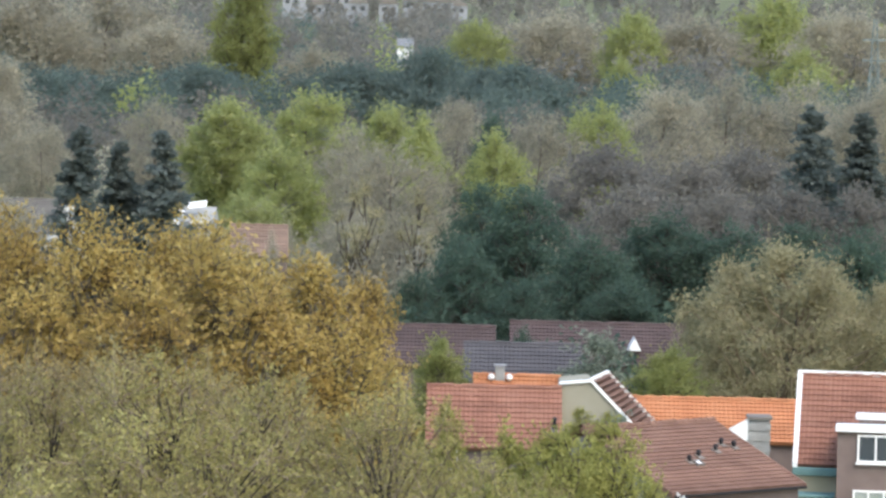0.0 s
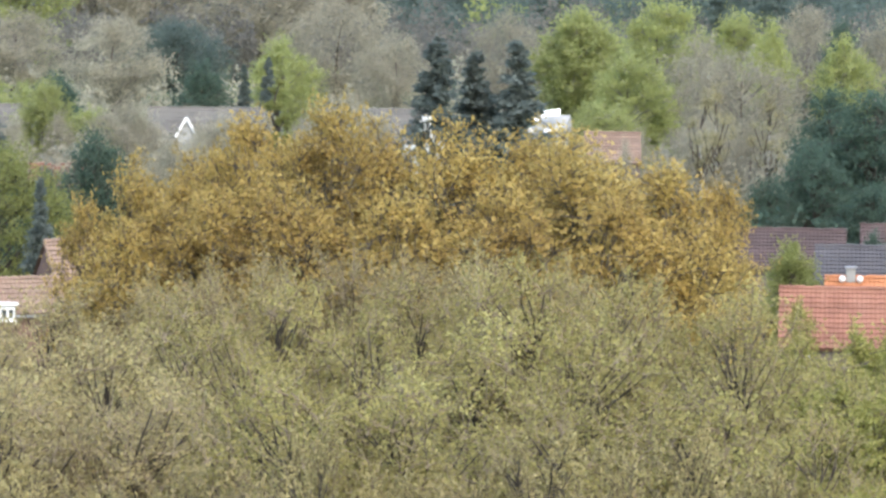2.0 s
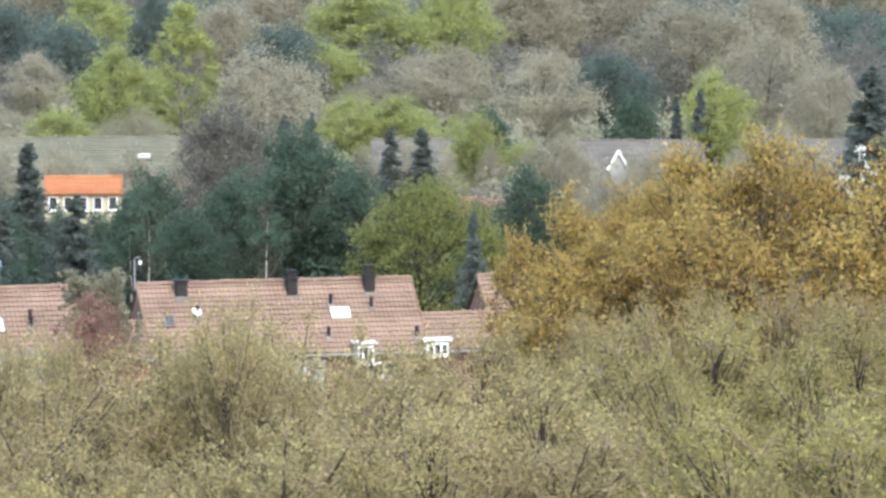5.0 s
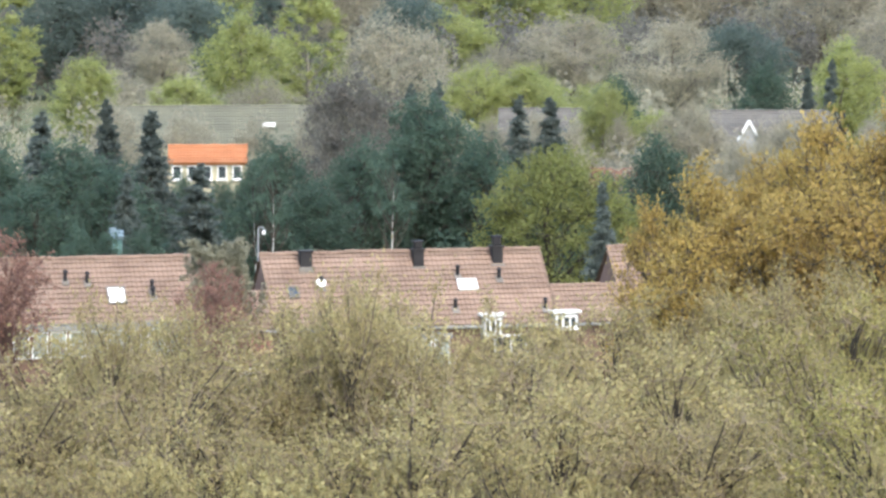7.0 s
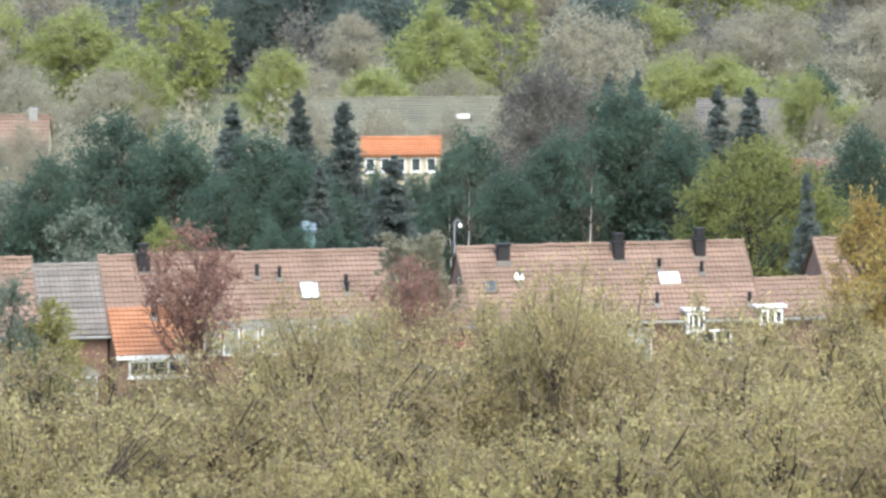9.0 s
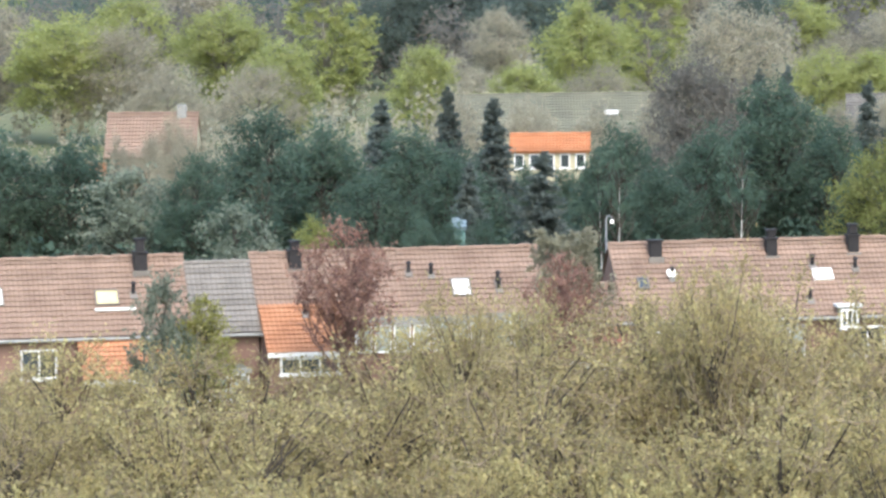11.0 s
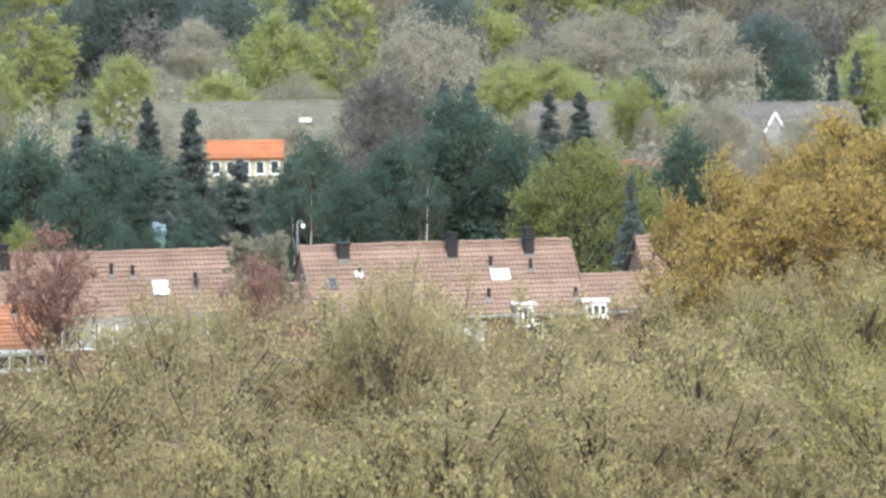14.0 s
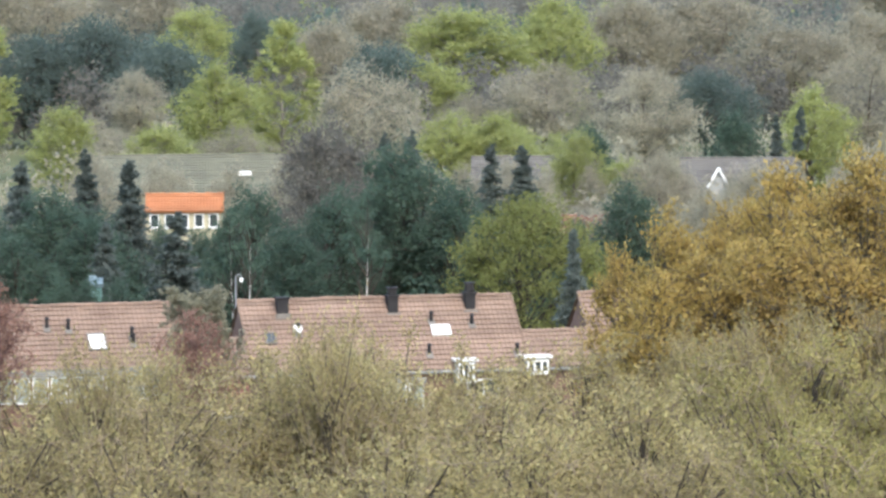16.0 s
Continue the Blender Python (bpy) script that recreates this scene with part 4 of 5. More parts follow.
# White panes, tilted to draw a glint's shape as the camera sees it.
for x, y, z, w, hh, r in ((1.45, -0.75, 9.0, 1.35, 0.55, -9), (0.3, -0.95, 8.45, 0.6, 0.5, 4), (0.0, -0.95, 7.7, 0.4, 0.5, 0), (1.5, -1.0, 7.75, 1.0, 0.25, -4)):
    bm = box(bmesh.new(), -w / 2, w / 2, -0.04, 0.04, -hh / 2, hh / 2, 0.03)
    part("pane", bm, M_GLAREPANE, w1, "white pane standing for a glint", Matrix.Translation((x, y, z)) @ Matrix.Rotation(radians(r), 4, "Y") @ Matrix.Rotation(radians(-40), 4, "X"))


# ---- trees: kinds ----
rt = random.Random(5)
OLIVE_L = "broad budding tree with sparse beige-olive young leaves"
olive = [broadleaf("budding_tree", 100 + k, 14.0, 3.8, 0.2, 210, 5, 21, 0.125, M_OLIVE, OLIVE_L, M_BARK, upright=0.9, shell=0.2, twig_r=0.012, limb_k=0.5, stem_k=0.7, reach=0.27, twig_mat=M_BROWNTWIG, bold_limbs=True, group="foreground trees", sparse=1, top=0.6) for k in range(4)]
green_olive = [broadleaf("budding_tree", 110 + k, 14.0, 3.8, 0.2, 210, 5, 21, 0.125, M_OLIVEGREEN, "broad budding tree with sparse olive-green young leaves", M_BARK, upright=0.9, shell=0.2, twig_r=0.012, limb_k=0.5, stem_k=0.7, reach=0.27, twig_mat=M_BROWNTWIG, bold_limbs=True, group="foreground trees", sparse=1, top=0.6) for k in range(3)]
copper = [broadleaf("copper_tree", 120 + k, 17.0, 2.8, 0.2, 230, 6, 18, 0.155, M_COPPER, "tall tree with dense copper-brown spring leaves", M_STEM, upright=1.2, shell=0.2, top=0.5, group="copper trees", sparse=1, twig_mat=M_STEM, bold_limbs=True, limb_k=0.32, reach=0.33) for k in range(3)]
thin = [forked("budding_tree", 230 + k, 13.0, 2.4, 0.3, (7, 5, 4, 3), 9, 0.12, M_OLIVE, "slender budding tree with dark stems showing between sparse leaves", 0.4, 0.2, 1.6, M_BARK, M_STEM, group="foreground trees", fan=0.8, waist=0.5) for k in range(3)]
lime = [broadleaf("lime_tree", 130 + k, 12.5, 2.2, 0.3, 150, 5, 22, 0.135, M_LIME, "small tree with bright lime-green young leaves", shell=0.25, limb_k=0.4, reach=0.3) for k in range(2)]
bare = [broadleaf("bare_tree", 140 + k, 12.0, 4.2, 0.1, 120, 9, 18, 0.18, M_BARE, "bare grey-brown tree just coming into bud", upright=0.7, shell=0.4, slim=0.4, twig_r=0.012, reach=0.34, twig_mat=M_TWIG, limb_k=0.6) for k in range(3)]
spring = [broadleaf("spring_tree", 150 + k, 12.0, 3.5, 0.1, 110, 8, 22, 0.21, M_SPRING, "tree with yellow-green young spring leaves", shell=0.4, twig_r=0.012, reach=0.36, twig_mat=M_TWIG, limb_k=0.6) for k in range(3)]
poplar = [broadleaf("poplar", 160, 14.0, 2.4, 0.04, 150, 8, 15, 0.2, M_SPRING, "tall slender poplar in yellow-green leaf", M_TWIG, upright=1.2, shell=0.75, top=0.9, limb_k=0.3, reach=0.3, twig_r=0.012, twig_mat=M_TWIG)]
fresh = [broadleaf("green_tree", 165 + k, 9.0, 2.6, 0.1, 90, 9, 24, 0.16, M_FRESH, "rounded tree in fresh green leaf", shell=0.4) for k in range(2)]
big_green = [broadleaf("green_tree", 240, 10.0, 3.8, 0.03, 190, 9, 18, 0.15, M_FRESH, "broad rounded tree in fresh green leaf", upright=0.9, shell=0.45, reach=0.28, limb_k=0.5)]
dark = [broadleaf("dark_tree", 170 + k, 11.0, 3.2, 0.04, 130, 8, 18, 0.18, M_DARK, "dense dark green evergreen tree", shell=0.35, upright=0.9, limb_k=0.6) for k in range(3)]
spruce = [conifer("spruce", 180 + k, 13.0, 1.7, M_SPRUCE, "slim dark blue-green spruce", 210, 46, 0.25) for k in range(3)]
grey = [broadleaf("grey_bush", 185, 8.5, 2.5, 0.05, 36, 12, 18, 0.2, M_GREY, "bushy tree with grey-green leaves", shell=0.4)]
purple = [broadleaf("plum_tree", 188, 9.0, 2.1, 0.35, 110, 5, 9, 0.11, M_PURPLE, "purple-leaved plum tree with dark red-brown twigs", M_PLUMTWIG, upright=1.1, shell=0.2, twig_mat=M_PLUMTWIG, sparse=1, limb_k=0.5, stem_k=0.5, reach=0.3, top=1.6, bold_limbs=True)]
shaggy = [forked("shaggy_bush", 189, 10.0, 1.4, 0.45, (11, 6, 5, 4), 18, 0.12, M_SHAGGY, "shaggy grey-olive tree in the gap of the terrace", 0.5, 0.5, 0.6, M_STEM, M_STEM)]
shade = [broadleaf("bare_tree", 205 + k, 12.0, 4.6, 0.05, 130, 8, 14, 0.23, M_BAREDARK, "dull brown-grey tree coming into bud", shell=0.5, reach=0.33, twig_mat=M_TWIG, limb_k=0.5) for k in range(2)]
far_bare = [broadleaf("bare_tree", 210 + k, 14.0, 7.0, 0.02, 160, 7, 16, 0.33, M_BARE, "distant rounded bare beige tree", shell=0.55, reach=0.33, limb_k=0.5, twig_mat=M_TWIG) for k in range(2)]
far_spring = [broadleaf("spring_tree", 215 + k, 14.0, 6.0, 0.02, 160, 7, 16, 0.33, M_SPRING, "distant rounded yellow-green tree", shell=0.55, reach=0.33, limb_k=0.5, twig_mat=M_TWIG) for k in range(2)]
far_dark = [broadleaf("dark_tree", 220 + k, 13.0, 7.0, 0.02, 160, 7, 16, 0.33, M_FARHAZE, "distant rounded dark tree with haze in its leaf colour", shell=0.55, reach=0.33, limb_k=0.5) for k in range(2)]
broad_olive = [broadleaf("budding_tree", 225, 12.0, 5.0, 0.05, 80, 14, 26, 0.16, M_HAZEL, "broad budding tree behind the red roofs", upright=0.9, shell=0.45, reach=0.28, twig_mat=M_BROWNTWIG)]
column = [broadleaf("column_tree", 190, 12.0, 1.1, 0.04, 30, 10, 16, 0.22, M_FRESH, "narrow column-shaped green tree", upright=2.0, shell=0.2)]


birch = [broadleaf("birch", 192, 12.0, 1.8, 0.45, 20, 8, 7, 0.2, M_HAZEL, "slender birch with a white trunk and thin leaves", M_BIRCH, upright=1.5, shell=0.3, twig_mat=M_BARK, stem_k=0.42, limb_k=0.6)]
dark_birch = [broadleaf("birch", 193, 12.0, 1.8, 0.45, 20, 8, 7, 0.2, M_DARK, "white-stemmed birch with thin dark leaves", M_BIRCH, upright=1.5, shell=0.3, twig_mat=M_BARK, stem_k=0.42, limb_k=0.6)]


def grove(kinds, rows):
    for bearing, dist, h, r in rows:
        plant(kinds[rt.randrange(len(kinds))], bearing, dist, h, r, rt.uniform(0, 6.28))


# Trees placed to fit the camera's view: bearing, guessed distance, height, crown radius.
BARE = [(-17.62, 470, 10.6, 5.6), (-17.06, 430, 8.3, 4.2), (-16.07, 420, 9.1, 4.1), (-13.43, 540, 9.5, 3.5), (-13.9, 450, 8.3, 4.4), (-10.8, 430, 13.5, 5.3), (-8.86, 520, 10.6, 5.9), (-9.67, 520, 7.5, 4.5), (-12.29, 425, 8.6, 4.1), (-19.03, 480, 12.5, 6.2), (-7.69, 480, 11.6, 5.1), (-5.2, 500, 12.6, 6.7), (-3.26, 470, 12.8, 4.2), (-4.56, 440, 11.6, 3.9), (-9.28, 370, 8.7, 2.9), (-6.34, 350, 9.4, 3.5), (-7.62, 375, 8.9, 3.3), (-5.07, 350, 10.6, 3.9), (-6.98, 330, 9.0, 2.2), (-1.07, 400, 13.1, 4.4), (-0.56, 385, 12.5, 4.7), (0.12, 470, 13.6, 3.9), (1.07, 440, 13.5, 4.4), (2.45, 470, 15.4, 5.7)]
BARE_B = [(3.14, 480, 16.1, 6.3), (3.96, 480, 15.7, 6.3), (4.71, 470, 15.9, 5.6), (-1.04, 360, 9.0, 3.6), (-0.48, 355, 9.0, 2.7)]
SPRING = [(-14.24, 440, 9.7, 3.0), (-16.44, 480, 12.0, 4.7), (-15.82, 440, 10.3, 3.3), (-12.5, 460, 12.5, 4.6), (-9.87, 420, 9.8, 3.2), (-9.25, 430, 8.9, 3.2), (-8.47, 375, 10.3, 2.5), (-13.16, 430, 8.4, 3.7), (-18.23, 470, 11.7, 5.1), (-5.77, 420, 11.8, 3.5), (-2.4, 440, 13.6, 4.4), (-8.65, 390, 9.4, 2.4), (-9.35, 420, 9.6, 3.5), (-7.94, 380, 8.0, 2.1), (-2.4, 440, 13.7, 4.6), (-1.46, 450, 14.5, 4.2), (-0.63, 440, 13.7, 3.4), (-0.28, 420, 13.6, 2.3), (-1.82, 395, 11.8, 3.5), (-2.18, 370, 9.3, 3.2), (0.57, 420, 12.4, 3.2), (1.7, 450, 14.0, 3.7), (-12.73, 640, 13.7, 5.3), (-9.74, 600, 14.4, 8.0), (-10.12, 560, 9.4, 4.4)]
SPRING_B = [(-8.69, 610, 15.5, 5.8), (-17.51, 560, 10.4, 6.1), (0.35, 820, 15.5, 6.2), (2.06, 830, 17.5, 5.7), (3.64, 860, 20.5, 8.5), (3.97, 760, 13.4, 5.2), (1.95, 760, 11.3, 3.2)]
POPLAR = [(-15.29, 500, 17.2, 4.2), (-11.75, 470, 16.2, 3.2)]
FRESH = [(-15.46, 264, 8.2, 1.5), (2.54, 262, 7.5, 2.4), (0.0, 248, 8.8, 1.7), (-2.31, 700, 21.7, 4.8)]
SPRUCE = [(-9.43, 345, 11.1, 1.5), (-9.08, 345, 10.9, 1.8), (-14.0, 318, 12.3, 1.6), (-13.51, 312, 11.8, 1.9), (-14.72, 310, 12.0, 2.0), (-13.78, 290, 9.4, 1.5), (-12.98, 300, 9.4, 1.9), (-10.63, 310, 13.6, 1.3), (-10.33, 308, 13.8, 1.3), (-8.51, 268, 10.3, 1.1), (-5.95, 400, 11.3, 1.2), (-6.22, 400, 10.6, 1.1), (-4.05, 318, 16.2, 2.8), (-3.6, 322, 15.1, 2.6), (-3.13, 320, 15.8, 3.1), (4.07, 372, 17.0, 3.3), (4.64, 368, 16.5, 3.3)]
DARK = [(-16.04, 305, 11.4, 3.6), (-15.37, 300, 11.0, 3.2), (-14.39, 302, 10.5, 3.2), (-16.65, 295, 9.6, 2.8), (-13.9, 298, 9.5, 2.9), (-12.15, 305, 10.5, 2.8), (-11.2, 302, 10.5, 2.9), (-10.46, 306, 12.8, 3.9), (-9.85, 303, 10.8, 2.6), (-11.7, 296, 8.6, 2.8), (-14.88, 292, 8.4, 3.1), (-18.05, 305, 10.1, 3.6), (-18.9, 305, 10.5, 3.9), (-6.67, 400, 10.8, 2.5), (-7.86, 320, 9.7, 2.7), (-8.36, 420, 8.9, 2.3), (0.51, 460, 12.3, 2.3), (0.37, 335, 12.1, 2.8), (0.9, 330, 12.2, 4.0), (1.67, 318, 9.9, 3.8), (2.48, 330, 10.8, 4.3), (3.23, 328, 10.3, 3.9), (-0.27, 318, 7.5, 2.1), (0.22, 322, 9.4, 2.8)]
DARK_B = [(0.86, 310, 7.5, 2.7), (1.99, 312, 7.5, 3.1), (3.98, 332, 10.2, 3.6), (4.6, 320, 10.7, 3.8)]
SHADE = [(-11.31, 330, 13.1, 3.9), (1.83, 380, 13.3, 5.8), (2.71, 370, 12.8, 4.9), (3.4, 390, 13.0, 5.1), (2.09, 345, 11.8, 4.2), (2.97, 345, 11.6, 4.1), (3.79, 350, 11.9, 4.2), (4.66, 350, 12.0, 3.8)]
FRESH2 = [(-9.01, 285, 10.9, 4.5)]
GREY = [(-16.28, 268, 8.8, 2.6), (-17.45, 300, 8.7, 3.5), (-17.07, 222, 9.2, 1.7), (1.75, 266, 7.9, 2.5)]
PURPLE = [(-15.12, 231, 10.7, 2.3), (-12.78, 229, 9.3, 2.1)]
LIME_B = [(-16.62, 222, 8.2, 1.3)]
COLUMN = [(-5.85, 330, 12.6, 1.0)]
OLIVE2 = [(3.79, 276, 12.1, 5.7), (4.86, 280, 10.0, 3.6)]
DARK_C = [(-12.09, 600, 14.6, 3.0), (-13.87, 570, 14.1, 7.6), (-13.11, 560, 12.1, 5.6), (-14.57, 565, 12.7, 5.6), (-10.63, 560, 11.7, 5.3), (-7.0, 540, 9.1, 5.7), (-0.21, 700, 14.0, 6.6), (-1.09, 690, 11.5, 9.1), (0.68, 690, 12.1, 8.4), (-2.8, 680, 11.3, 8.3), (-4.25, 680, 10.1, 9.0)]
BARE_C = [(-7.83, 640, 15.6, 6.7), (-6.94, 650, 15.7, 9.4), (-6.05, 600, 13.0, 8.0), (-5.29, 620, 13.5, 7.5), (-10.5, 640, 15.0, 8.5), (-11.2, 600, 13.2, 6.0), (-14.57, 700, 16.0, 9.3), (-13.49, 720, 16.4, 9.6), (-14.4, 620, 9.6, 8.1), (-16.96, 640, 9.3, 9.1), (-3.77, 760, 19.5, 13.4), (-4.65, 740, 19.4, 9.8), (-3.13, 720, 15.8, 8.7), (1.17, 850, 17.3, 10.3), (2.76, 840, 17.0, 11.1), (4.46, 830, 19.0, 10.0), (-1.48, 740, 12.3, 6.5)]

for kinds, rows in ((bare, BARE), (bare, BARE_B), (far_bare, BARE_C), (spring, SPRING), (far_spring, SPRING_B), (poplar, POPLAR), (fresh, FRESH), (spruce, SPRUCE), (dark, DARK), (dark, DARK_B), (far_dark, DARK_C), (big_green, FRESH2), (grey, GREY), (purple, PURPLE), (shade, SHADE), (lime, LIME_B), (column, COLUMN)):
    grove(kinds, rows)
grove(broad_olive, OLIVE2)
grove(shaggy, [(-12.72, 233, 10.1, 1.6)])

grove(birch, [(-1.02, 350, 11.5, 1.6), (-0.88, 352, 11.8, 1.5), (-0.28, 350, 11.2, 1.6), (-7.9, 640, 15.0, 3.0)])
grove(dark_birch, [(-12.18, 289, 10.4, 1.4), (-10.85, 289, 11.0, 1.4), (-16.0, 286, 9.6, 1.3), (-12.35, 290, 10.0, 1.2)])

# ---- copper trees in front of the terrace ----
grove(copper, [(-8.0, 179, 15.3, 1.5), (-7.4, 180, 16.7, 1.9), (-6.8, 182, 16.6, 1.9), (-6.25, 180, 18.2, 2.4), (-5.2, 182, 18.6, 2.6), (-4.6, 183, 18.0, 2.2), (-3.66, 180, 18.0, 2.8), (-3.0, 181, 17.5, 2.4), (-2.3, 178, 17.6, 3.4),
               (-1.35, 180, 16.7, 2.8), (-0.8, 182, 15.9, 1.8), (-7.6, 175, 14.8, 2.2), (-7.0, 176, 15.3, 2.4), (-6.5, 174, 15.7, 2.6), (-5.6, 174, 16.2, 2.9), (-4.5, 173, 16.0, 3.0), (-3.2, 172, 16.2, 3.2), (-2.0, 173, 16.0, 3.2), (-1.2, 174, 14.8, 2.4),
               (-2.6, 186, 17.5, 3.0), (-5.7, 186, 17.0, 2.4), (-6.6, 187, 16.4, 2.4)])

# budding trees mixed into the front of the copper trees
grove(olive, [(-7.3, 169, 13.4, 2.0), (-6.6, 168, 13.9, 2.2), (-5.9, 169, 14.1, 2.2), (-5.1, 168, 14.4, 2.4), (-4.3, 169, 14.2, 2.4), (-3.5, 168, 14.5, 2.4), (-2.6, 168, 14.0, 2.4), (-1.7, 168, 13.4, 2.0)])

# ---- the bank of budding trees nearest the camera ----
for i, (d, step, h) in enumerate(((138, 1.5, 12.8), (151, 1.4, 13.2), (163, 1.25, 13.2))):
    b = -20.6 + 0.6 * i
    while b < 0.1:
        mid = math.exp(-((b + 3.2) / 2.9) ** 2)
        hh = h + rt.uniform(-0.45, 0.45) + (1.25 * mid if d > 150 else 0.6 * mid)
        if b < -14:
            hh -= min(1.1, 0.5 + 0.4 * (-14 - b))
        if -12.6 < b < -8.8:
            hh += 0.35
        if -16.3 < b < -14.6:
            hh -= 0.4
        kinds = green_olive if b > rt.uniform(-8.5, -6.0) else olive
        plant(kinds[rt.randrange(len(kinds))], b, d + rt.uniform(-3, 3), hh, rt.uniform(3.0, 3.9), rt.uniform(0, 6.28))
        b += step * rt.uniform(0.85, 1.15)
b = -20.3
while b < 0.0:
    plant(thin[rt.randrange(3)], b, rt.uniform(127, 133), 12.6 + rt.uniform(-0.7, 0.7) - (0.6 if b < -14.4 else 0.0), rt.uniform(1.5, 2.3), rt.uniform(0, 6.28))
    b += rt.uniform(0.6, 1.0)
plant(olive[1], -11.25, 150, 15.5, 2.2, 1.0)
plant(olive[2], -13.9, 156, 14.3, 2.0, 2.0)
plant(olive[3], -13.2, 158, 13.9, 2.4, 4.0)
plant(olive[0], -11.2, 152, 14.6, 3.0, 2.5)
grove(lime, [(0.1, 168, 12.9, 0.9), (0.75, 163, 12.6, 2.0), (1.35, 160, 12.9, 1.9), (1.9, 162, 13.0, 1.7), (2.35, 160, 11.5, 1.5), (0.5, 148, 12.2, 2.6), (1.2, 147, 12.2, 2.4), (1.9, 148, 11.8, 2.2), (2.5, 150, 10.0, 1.6), (1.6, 138, 10.4, 2.4), (0.6, 136, 10.6, 2.6)])
grove(lime, [(1.4, 206, 8.3, 1.6), (1.72, 208, 7.8, 1.2), (1.05, 212, 7.2, 1.4), (1.58, 238, 6.5, 0.9), (1.88, 238, 6.3, 0.9), (1.25, 228, 6.0, 1.0)])
grove(green_olive, [(0.55, 156, 12.4, 2.6), (1.1, 153, 12.0, 2.6), (0.3, 142, 12.2, 3.0), (1.75, 142, 10.8, 2.4)])
blossom = broadleaf("blossom_shrub", 195, 4.6, 1.6, 0.05, 30, 12, 24, 0.2, M_BLOSSOM, "shrub covered in white blossom", shell=0.4)
grove([blossom], [(2.75, 214, 5.0, 1.0), (2.95, 213, 4.8, 0.9), (3.2, 212, 3.8, 1.2), (3.75, 210, 3.4, 1.5), (4.4, 209, 3.5, 1.6), (4.9, 208, 3.3, 1.4), (3.45, 209, 3.6, 1.0), (4.1, 208, 3.7, 1.0), (4.65, 211, 4.0, 1.1), (5.15, 210, 3.9, 1.2), (3.6, 213, 3.9, 0.9), (3.95, 213, 4.0, 0.9), (4.35, 213, 4.1, 0.9), (3.1, 211, 4.3, 0.9)])


flecked = broadleaf("blossom_tree", 196, 11.0, 0.9, 0.72, 7, 5, 5, 0.22, M_BLOSSOM, "thin tree with a few white blossom tufts", shell=0.5)
grove([flecked], [(-4.17, 311, 11.4, 0.5), (-4.36, 311, 9.6, 0.6), (-4.0, 311, 9.9, 0.4)])
grove(grey, [(2.0, 236, 6.5, 1.3), (1.6, 238, 5.9, 0.9)])
grove(dark, [(0.92, 284, 6.7, 1.0), (0.3, 262, 5.6, 0.9), (2.2, 268, 6.0, 1.2)])
grove(broad_olive, [(3.3, 279, 11.0, 3.6), (4.3, 281, 10.8, 3.6)])
grove(bare, [(-13.9, 358, 10.2, 2.4), (-13.1, 360, 9.3, 2.2), (-11.6, 358, 10.6, 2.4), (-10.2, 358, 9.4, 2.2), (-12.35, 362, 8.7, 2.0), (-11.75, 364, 8.4, 2.2), (-9.75, 366, 8.4, 1.8), (-9.3, 364, 8.0, 1.7), (-8.85, 366, 8.3, 1.8), (-6.5, 374, 7.9, 1.9), (-6.0, 372, 8.3, 1.8), (-5.5, 374, 8.0, 2.0), (-4.9, 372, 8.6, 2.0), (-14.0, 366, 8.2, 1.5), (-2.5, 352, 8.2, 1.3), (-3.2, 350, 8.4, 1.2), (-1.75, 352, 8.4, 1.4)])
grove(dark, [(-14.3, 268, 7.9, 1.3), (-13.98, 267, 7.75, 1.3), (-13.65, 268, 7.7, 1.3), (-13.15, 326, 7.0, 1.3), (-12.75, 324, 6.7, 1.4), (-12.4, 326, 7.2, 1.4), (-8.85, 342, 6.4, 1.2), (-8.45, 338, 6.2, 1.2)])
grove(olive, [(-14.9, 227, 4.2, 1.5), (-14.1, 226, 4.9, 1.4), (-13.5, 227, 5.2, 1.3), (-11.7, 229, 5.6, 1.4), (-11.0, 230, 5.5, 1.5), (-10.4, 230, 5.4, 1.4), (-9.7, 231, 5.2, 1.3), (-9.0, 232, 5.5, 1.4), (-17.6, 220, 5.2, 1.4), (-18.6, 220, 5.6, 1.6)])
grove(bare, [(-9.2, 362, 8.8, 1.3), (-8.3, 372, 8.2, 1.4), (-7.3, 376, 8.0, 1.5), (-6.7, 378, 7.2, 1.2), (-6.35, 372, 7.8, 1.1), (-2.2, 338, 8.0, 0.9), (-1.9, 338, 8.6, 0.8), (-17.6, 324, 9.2, 1.1), (-16.95, 322, 9.0, 1.0), (-17.0, 338, 9.6, 1.6), (-17.5, 336, 7.6, 1.4), (-17.25, 334, 8.6, 1.3), (-16.75, 336, 8.8, 1.2), (-13.0, 352, 8.0, 1.5)])

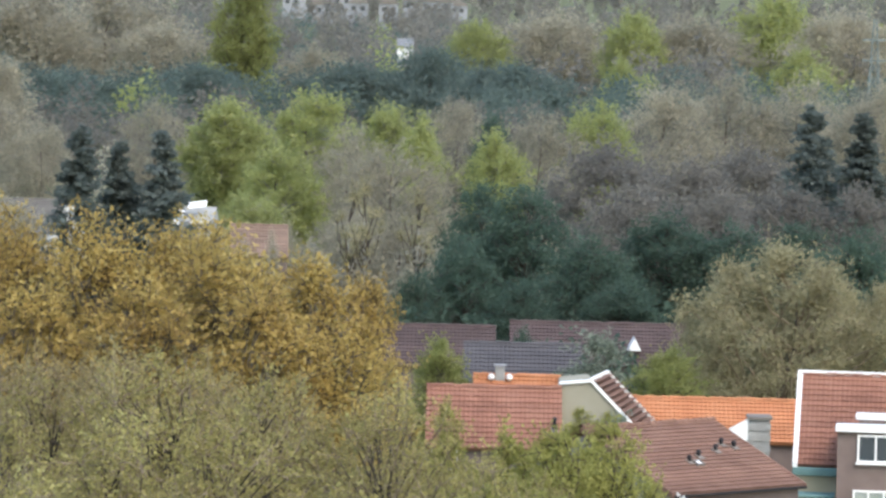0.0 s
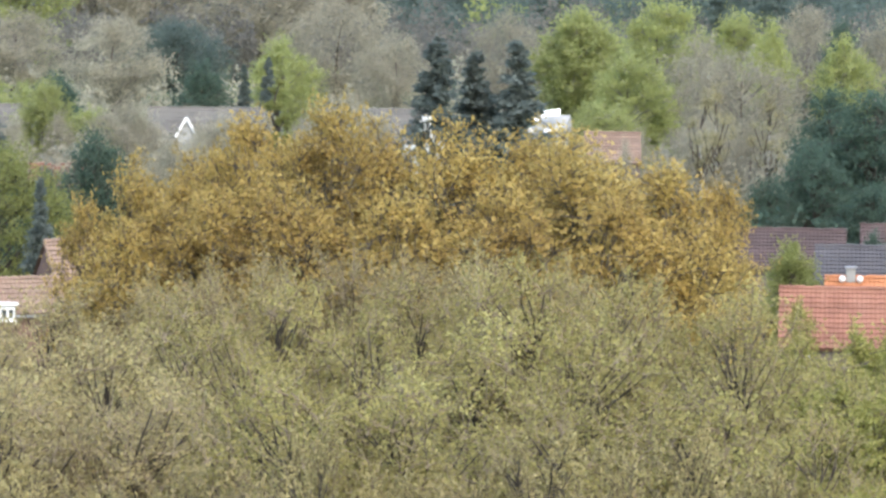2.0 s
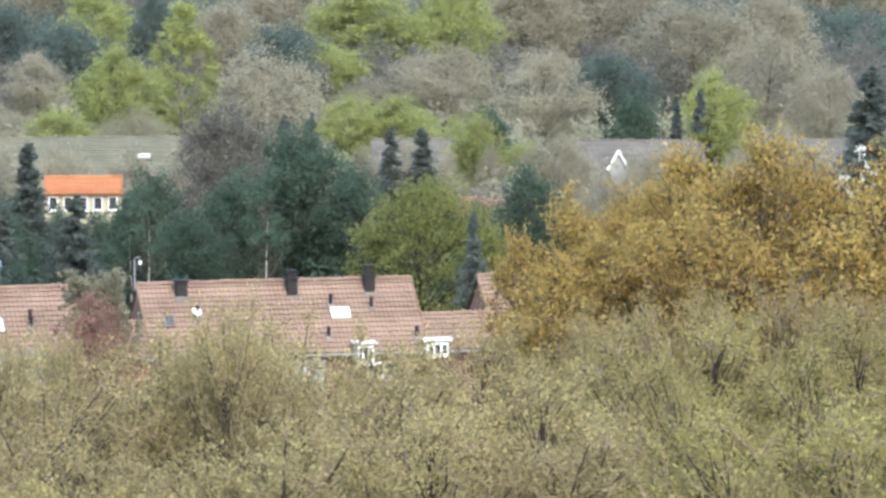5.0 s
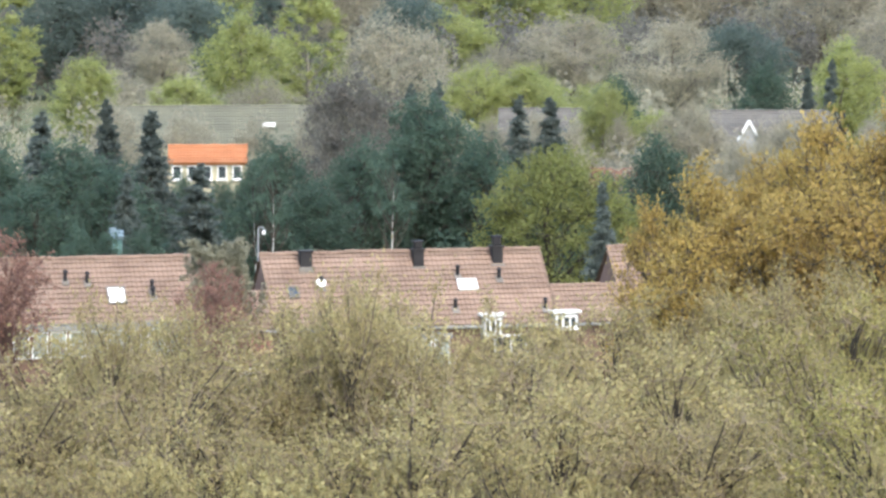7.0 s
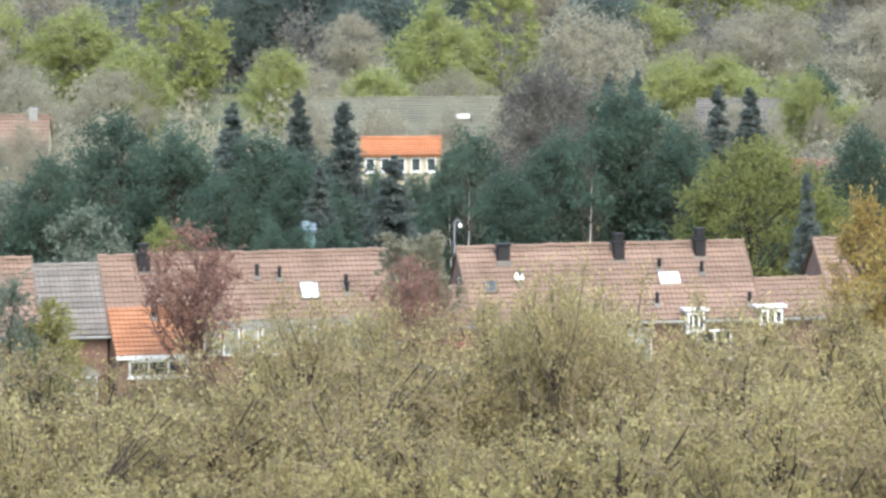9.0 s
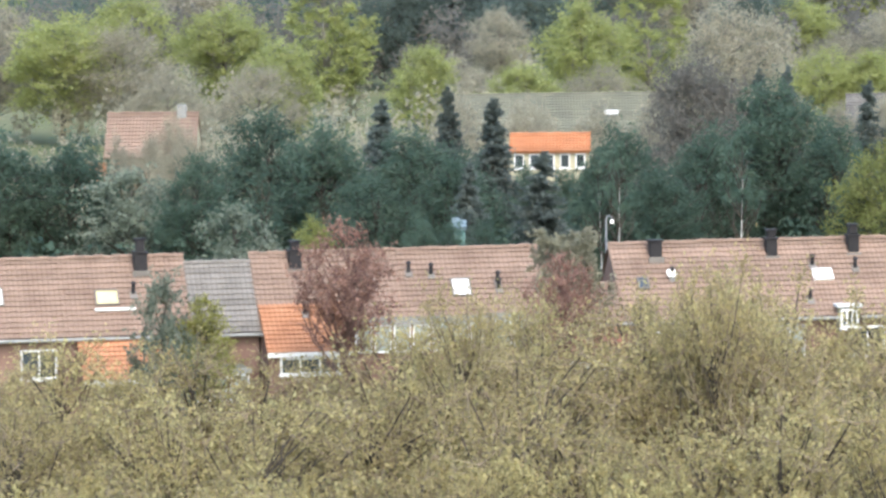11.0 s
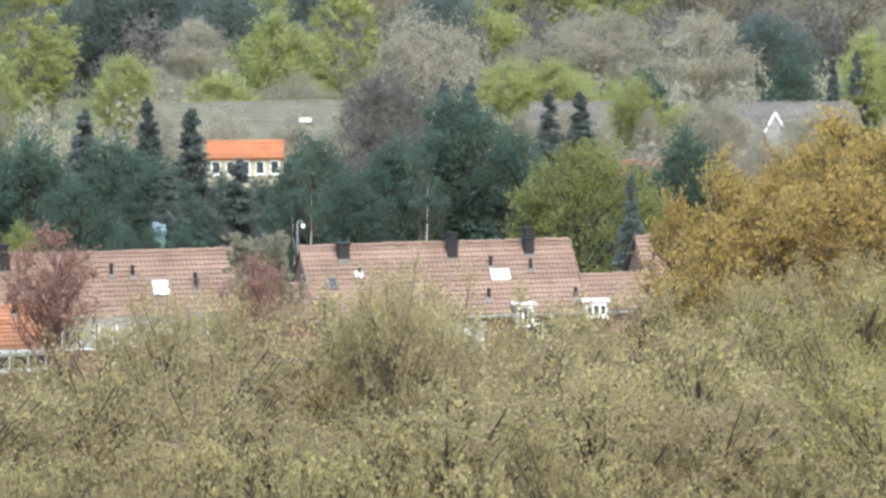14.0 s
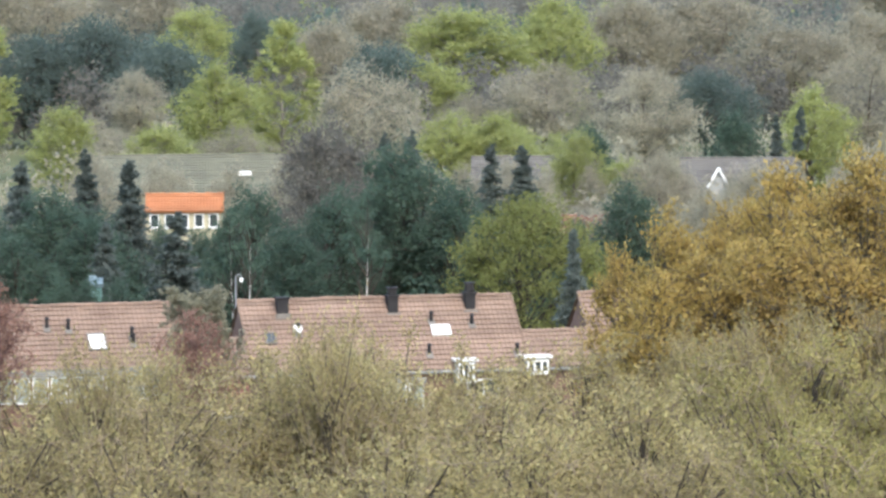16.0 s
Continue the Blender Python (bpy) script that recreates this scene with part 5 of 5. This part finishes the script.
# ---- far woods, town and pylon ----
def woods(name, seed, count, bearings, dists, height, material, label, size=0.9, per=150):
    """A far wood: many crowns of leaf clumps over short trunks, in one mesh."""
    rng = np.random.default_rng(seed)
    b = np.radians(rng.uniform(*bearings, count))
    d = rng.uniform(*dists, count)
    h = rng.uniform(height[0], height[1], count)
    r = h * rng.uniform(0.22, 0.4, count)
    x, y = d * np.sin(b), d * np.cos(b)
    i = np.repeat(np.arange(count), per)
    u = rng.normal(0, 1, (len(i), 3)); u /= np.linalg.norm(u, axis=1)[:, None]
    k = rng.uniform(0.55, 1.05, len(i))
    bump = 1 + 0.22 * np.sin(u[:, 0] * 5 + i) * np.sin(u[:, 2] * 6 + 2 * i)
    pos = np.stack([x[i] + u[:, 0] * r[i] * k * bump, y[i] + u[:, 1] * r[i] * k * bump, h[i] * 0.52 + u[:, 2] * h[i] * 0.47 * k * bump], 1)
    v = leaves(pos, size, rng, 0.5, 0.6, True)
    z = np.zeros(count)
    tv, tf = tubes(np.stack([x, y, z], 1), np.stack([x, y, h * 0.7], 1), h * 0.015, h * 0.008, 3, rings_at=(0.0, 1.0))
    tf = np.concatenate([tf[:, [0, 1, 2]], tf[:, [0, 2, 3]]])
    ob = arrays(name, *join(v, (tv, tf)), material)
    return tagged(ob, label, "woods", kind="stuff")


# The dark woods share the leaf colour with haze painted in.
woods("dark_woods", 301, 330, (-21, 7), (640, 760), (7, 12), M_FARHAZE, "far dark green wood", 0.5, 420)
woods("bare_woods", 302, 260, (-21, 7), (540, 640), (6, 10.5), M_BAREDARK, "far bare grey-brown wood", 0.5, 360)
woods("bare_woods", 303, 620, (-21, 7), (780, 1250), (9, 14), M_BAREDARK, "far bare grey-brown wood", 0.75, 330)
woods("spring_woods", 304, 70, (-21, 7), (640, 1150), (9, 14), M_SPRING, "far scattered yellow-green trees", 0.6, 420)
woods("dark_woods", 305, 130, (-21, 7), (800, 1300), (8, 12), M_FARHAZE, "far dark green wood", 0.75, 320)
woods("grey_woods", 306, 900, (-23, 9), (1250, 2600), (8, 12), M_BAREDARK, "grey woods near the horizon", 1.2, 130)
woods("dark_undergrowth", 307, 260, (-20, 6), (285, 330), (3.5, 6.5), M_DARK, "dark shrubs under the trees", 0.35, 200)
woods("bare_undergrowth", 308, 420, (-20, 6), (345, 372), (5.0, 7.6), M_BARE, "bare shrubs before the far houses", 0.35, 200)
woods("bare_undergrowth", 310, 260, (-20, 6), (390, 520), (4, 7.5), M_BARE, "bare shrubs between the far trees", 0.4, 180)
woods("green_undergrowth", 309, 160, (-20, 4), (172, 225), (2, 4.5), M_GREY, "garden shrubs", 0.25)

for k in range(9):
    b, d = radians(-2.2 + 0.28 * k + rt.uniform(-0.08, 0.08)), rt.uniform(1650, 1850)
    w, h = rt.uniform(6, 14), rt.uniform(5.5, 8.5)
    t = thing("town_building", Matrix.Translation((d * math.sin(b), d * math.cos(b), 0)) @ Matrix.Rotation(-b, 4, "Z"), "pale distant town building", "building", "distant town")
    boxed("wall", (0, w, 0, 10, 0, h), M_CONCRETE, t)
    part("roof", prism([(-0.4, h), (w / 2, h + 2.5), (w + 0.4, h)], -0.4, 10.4), M_SLATE, t)
    for i in range(int(w / 3)):
        boxed("window", (1 + i * 3, 2.4 + i * 3, -0.1, -0.02, h - 2.4, h - 1.0), M_GLASS, t)

py = thing("pylon", Matrix.Translation((700 * math.sin(radians(4.77)), 700 * math.cos(radians(4.77)), 0)), "grey-green lattice steel pylon above the trees", "pylon")
for sx in (-1, 1):
    for sy in (-1, 1):
        v = tubes(np.array([[sx * 1.1, sy * 1.1, 0.0]]), np.array([[sx * 0.25, sy * 0.25, 19.0]]), np.array([0.09]), np.array([0.06]), 4)
        arrays("leg", *v, M_METAL, py)
for k in range(10):
    z0, z1 = k * 1.9, k * 1.9 + 1.9
    w0, w1 = 1.1 - 0.85 * z0 / 19, 1.1 - 0.85 * z1 / 19
    a = np.array([[-w0, -w0, z0], [w0, -w0, z0], [-w0, w0, z0], [w0, w0, z0]])
    c = np.array([[w1, -w1, z1], [-w1, -w1, z1], [w1, w1, z1], [-w1, w1, z1]])
    arrays("brace", *tubes(a, c, np.full(4, 0.05), np.full(4, 0.05), 3), M_METAL, py)
for z in (13.2, 16.0):
    boxed("cross_arm", (-1.7, 1.7, -0.12, 0.12, z, z + 0.25), M_METAL, py)
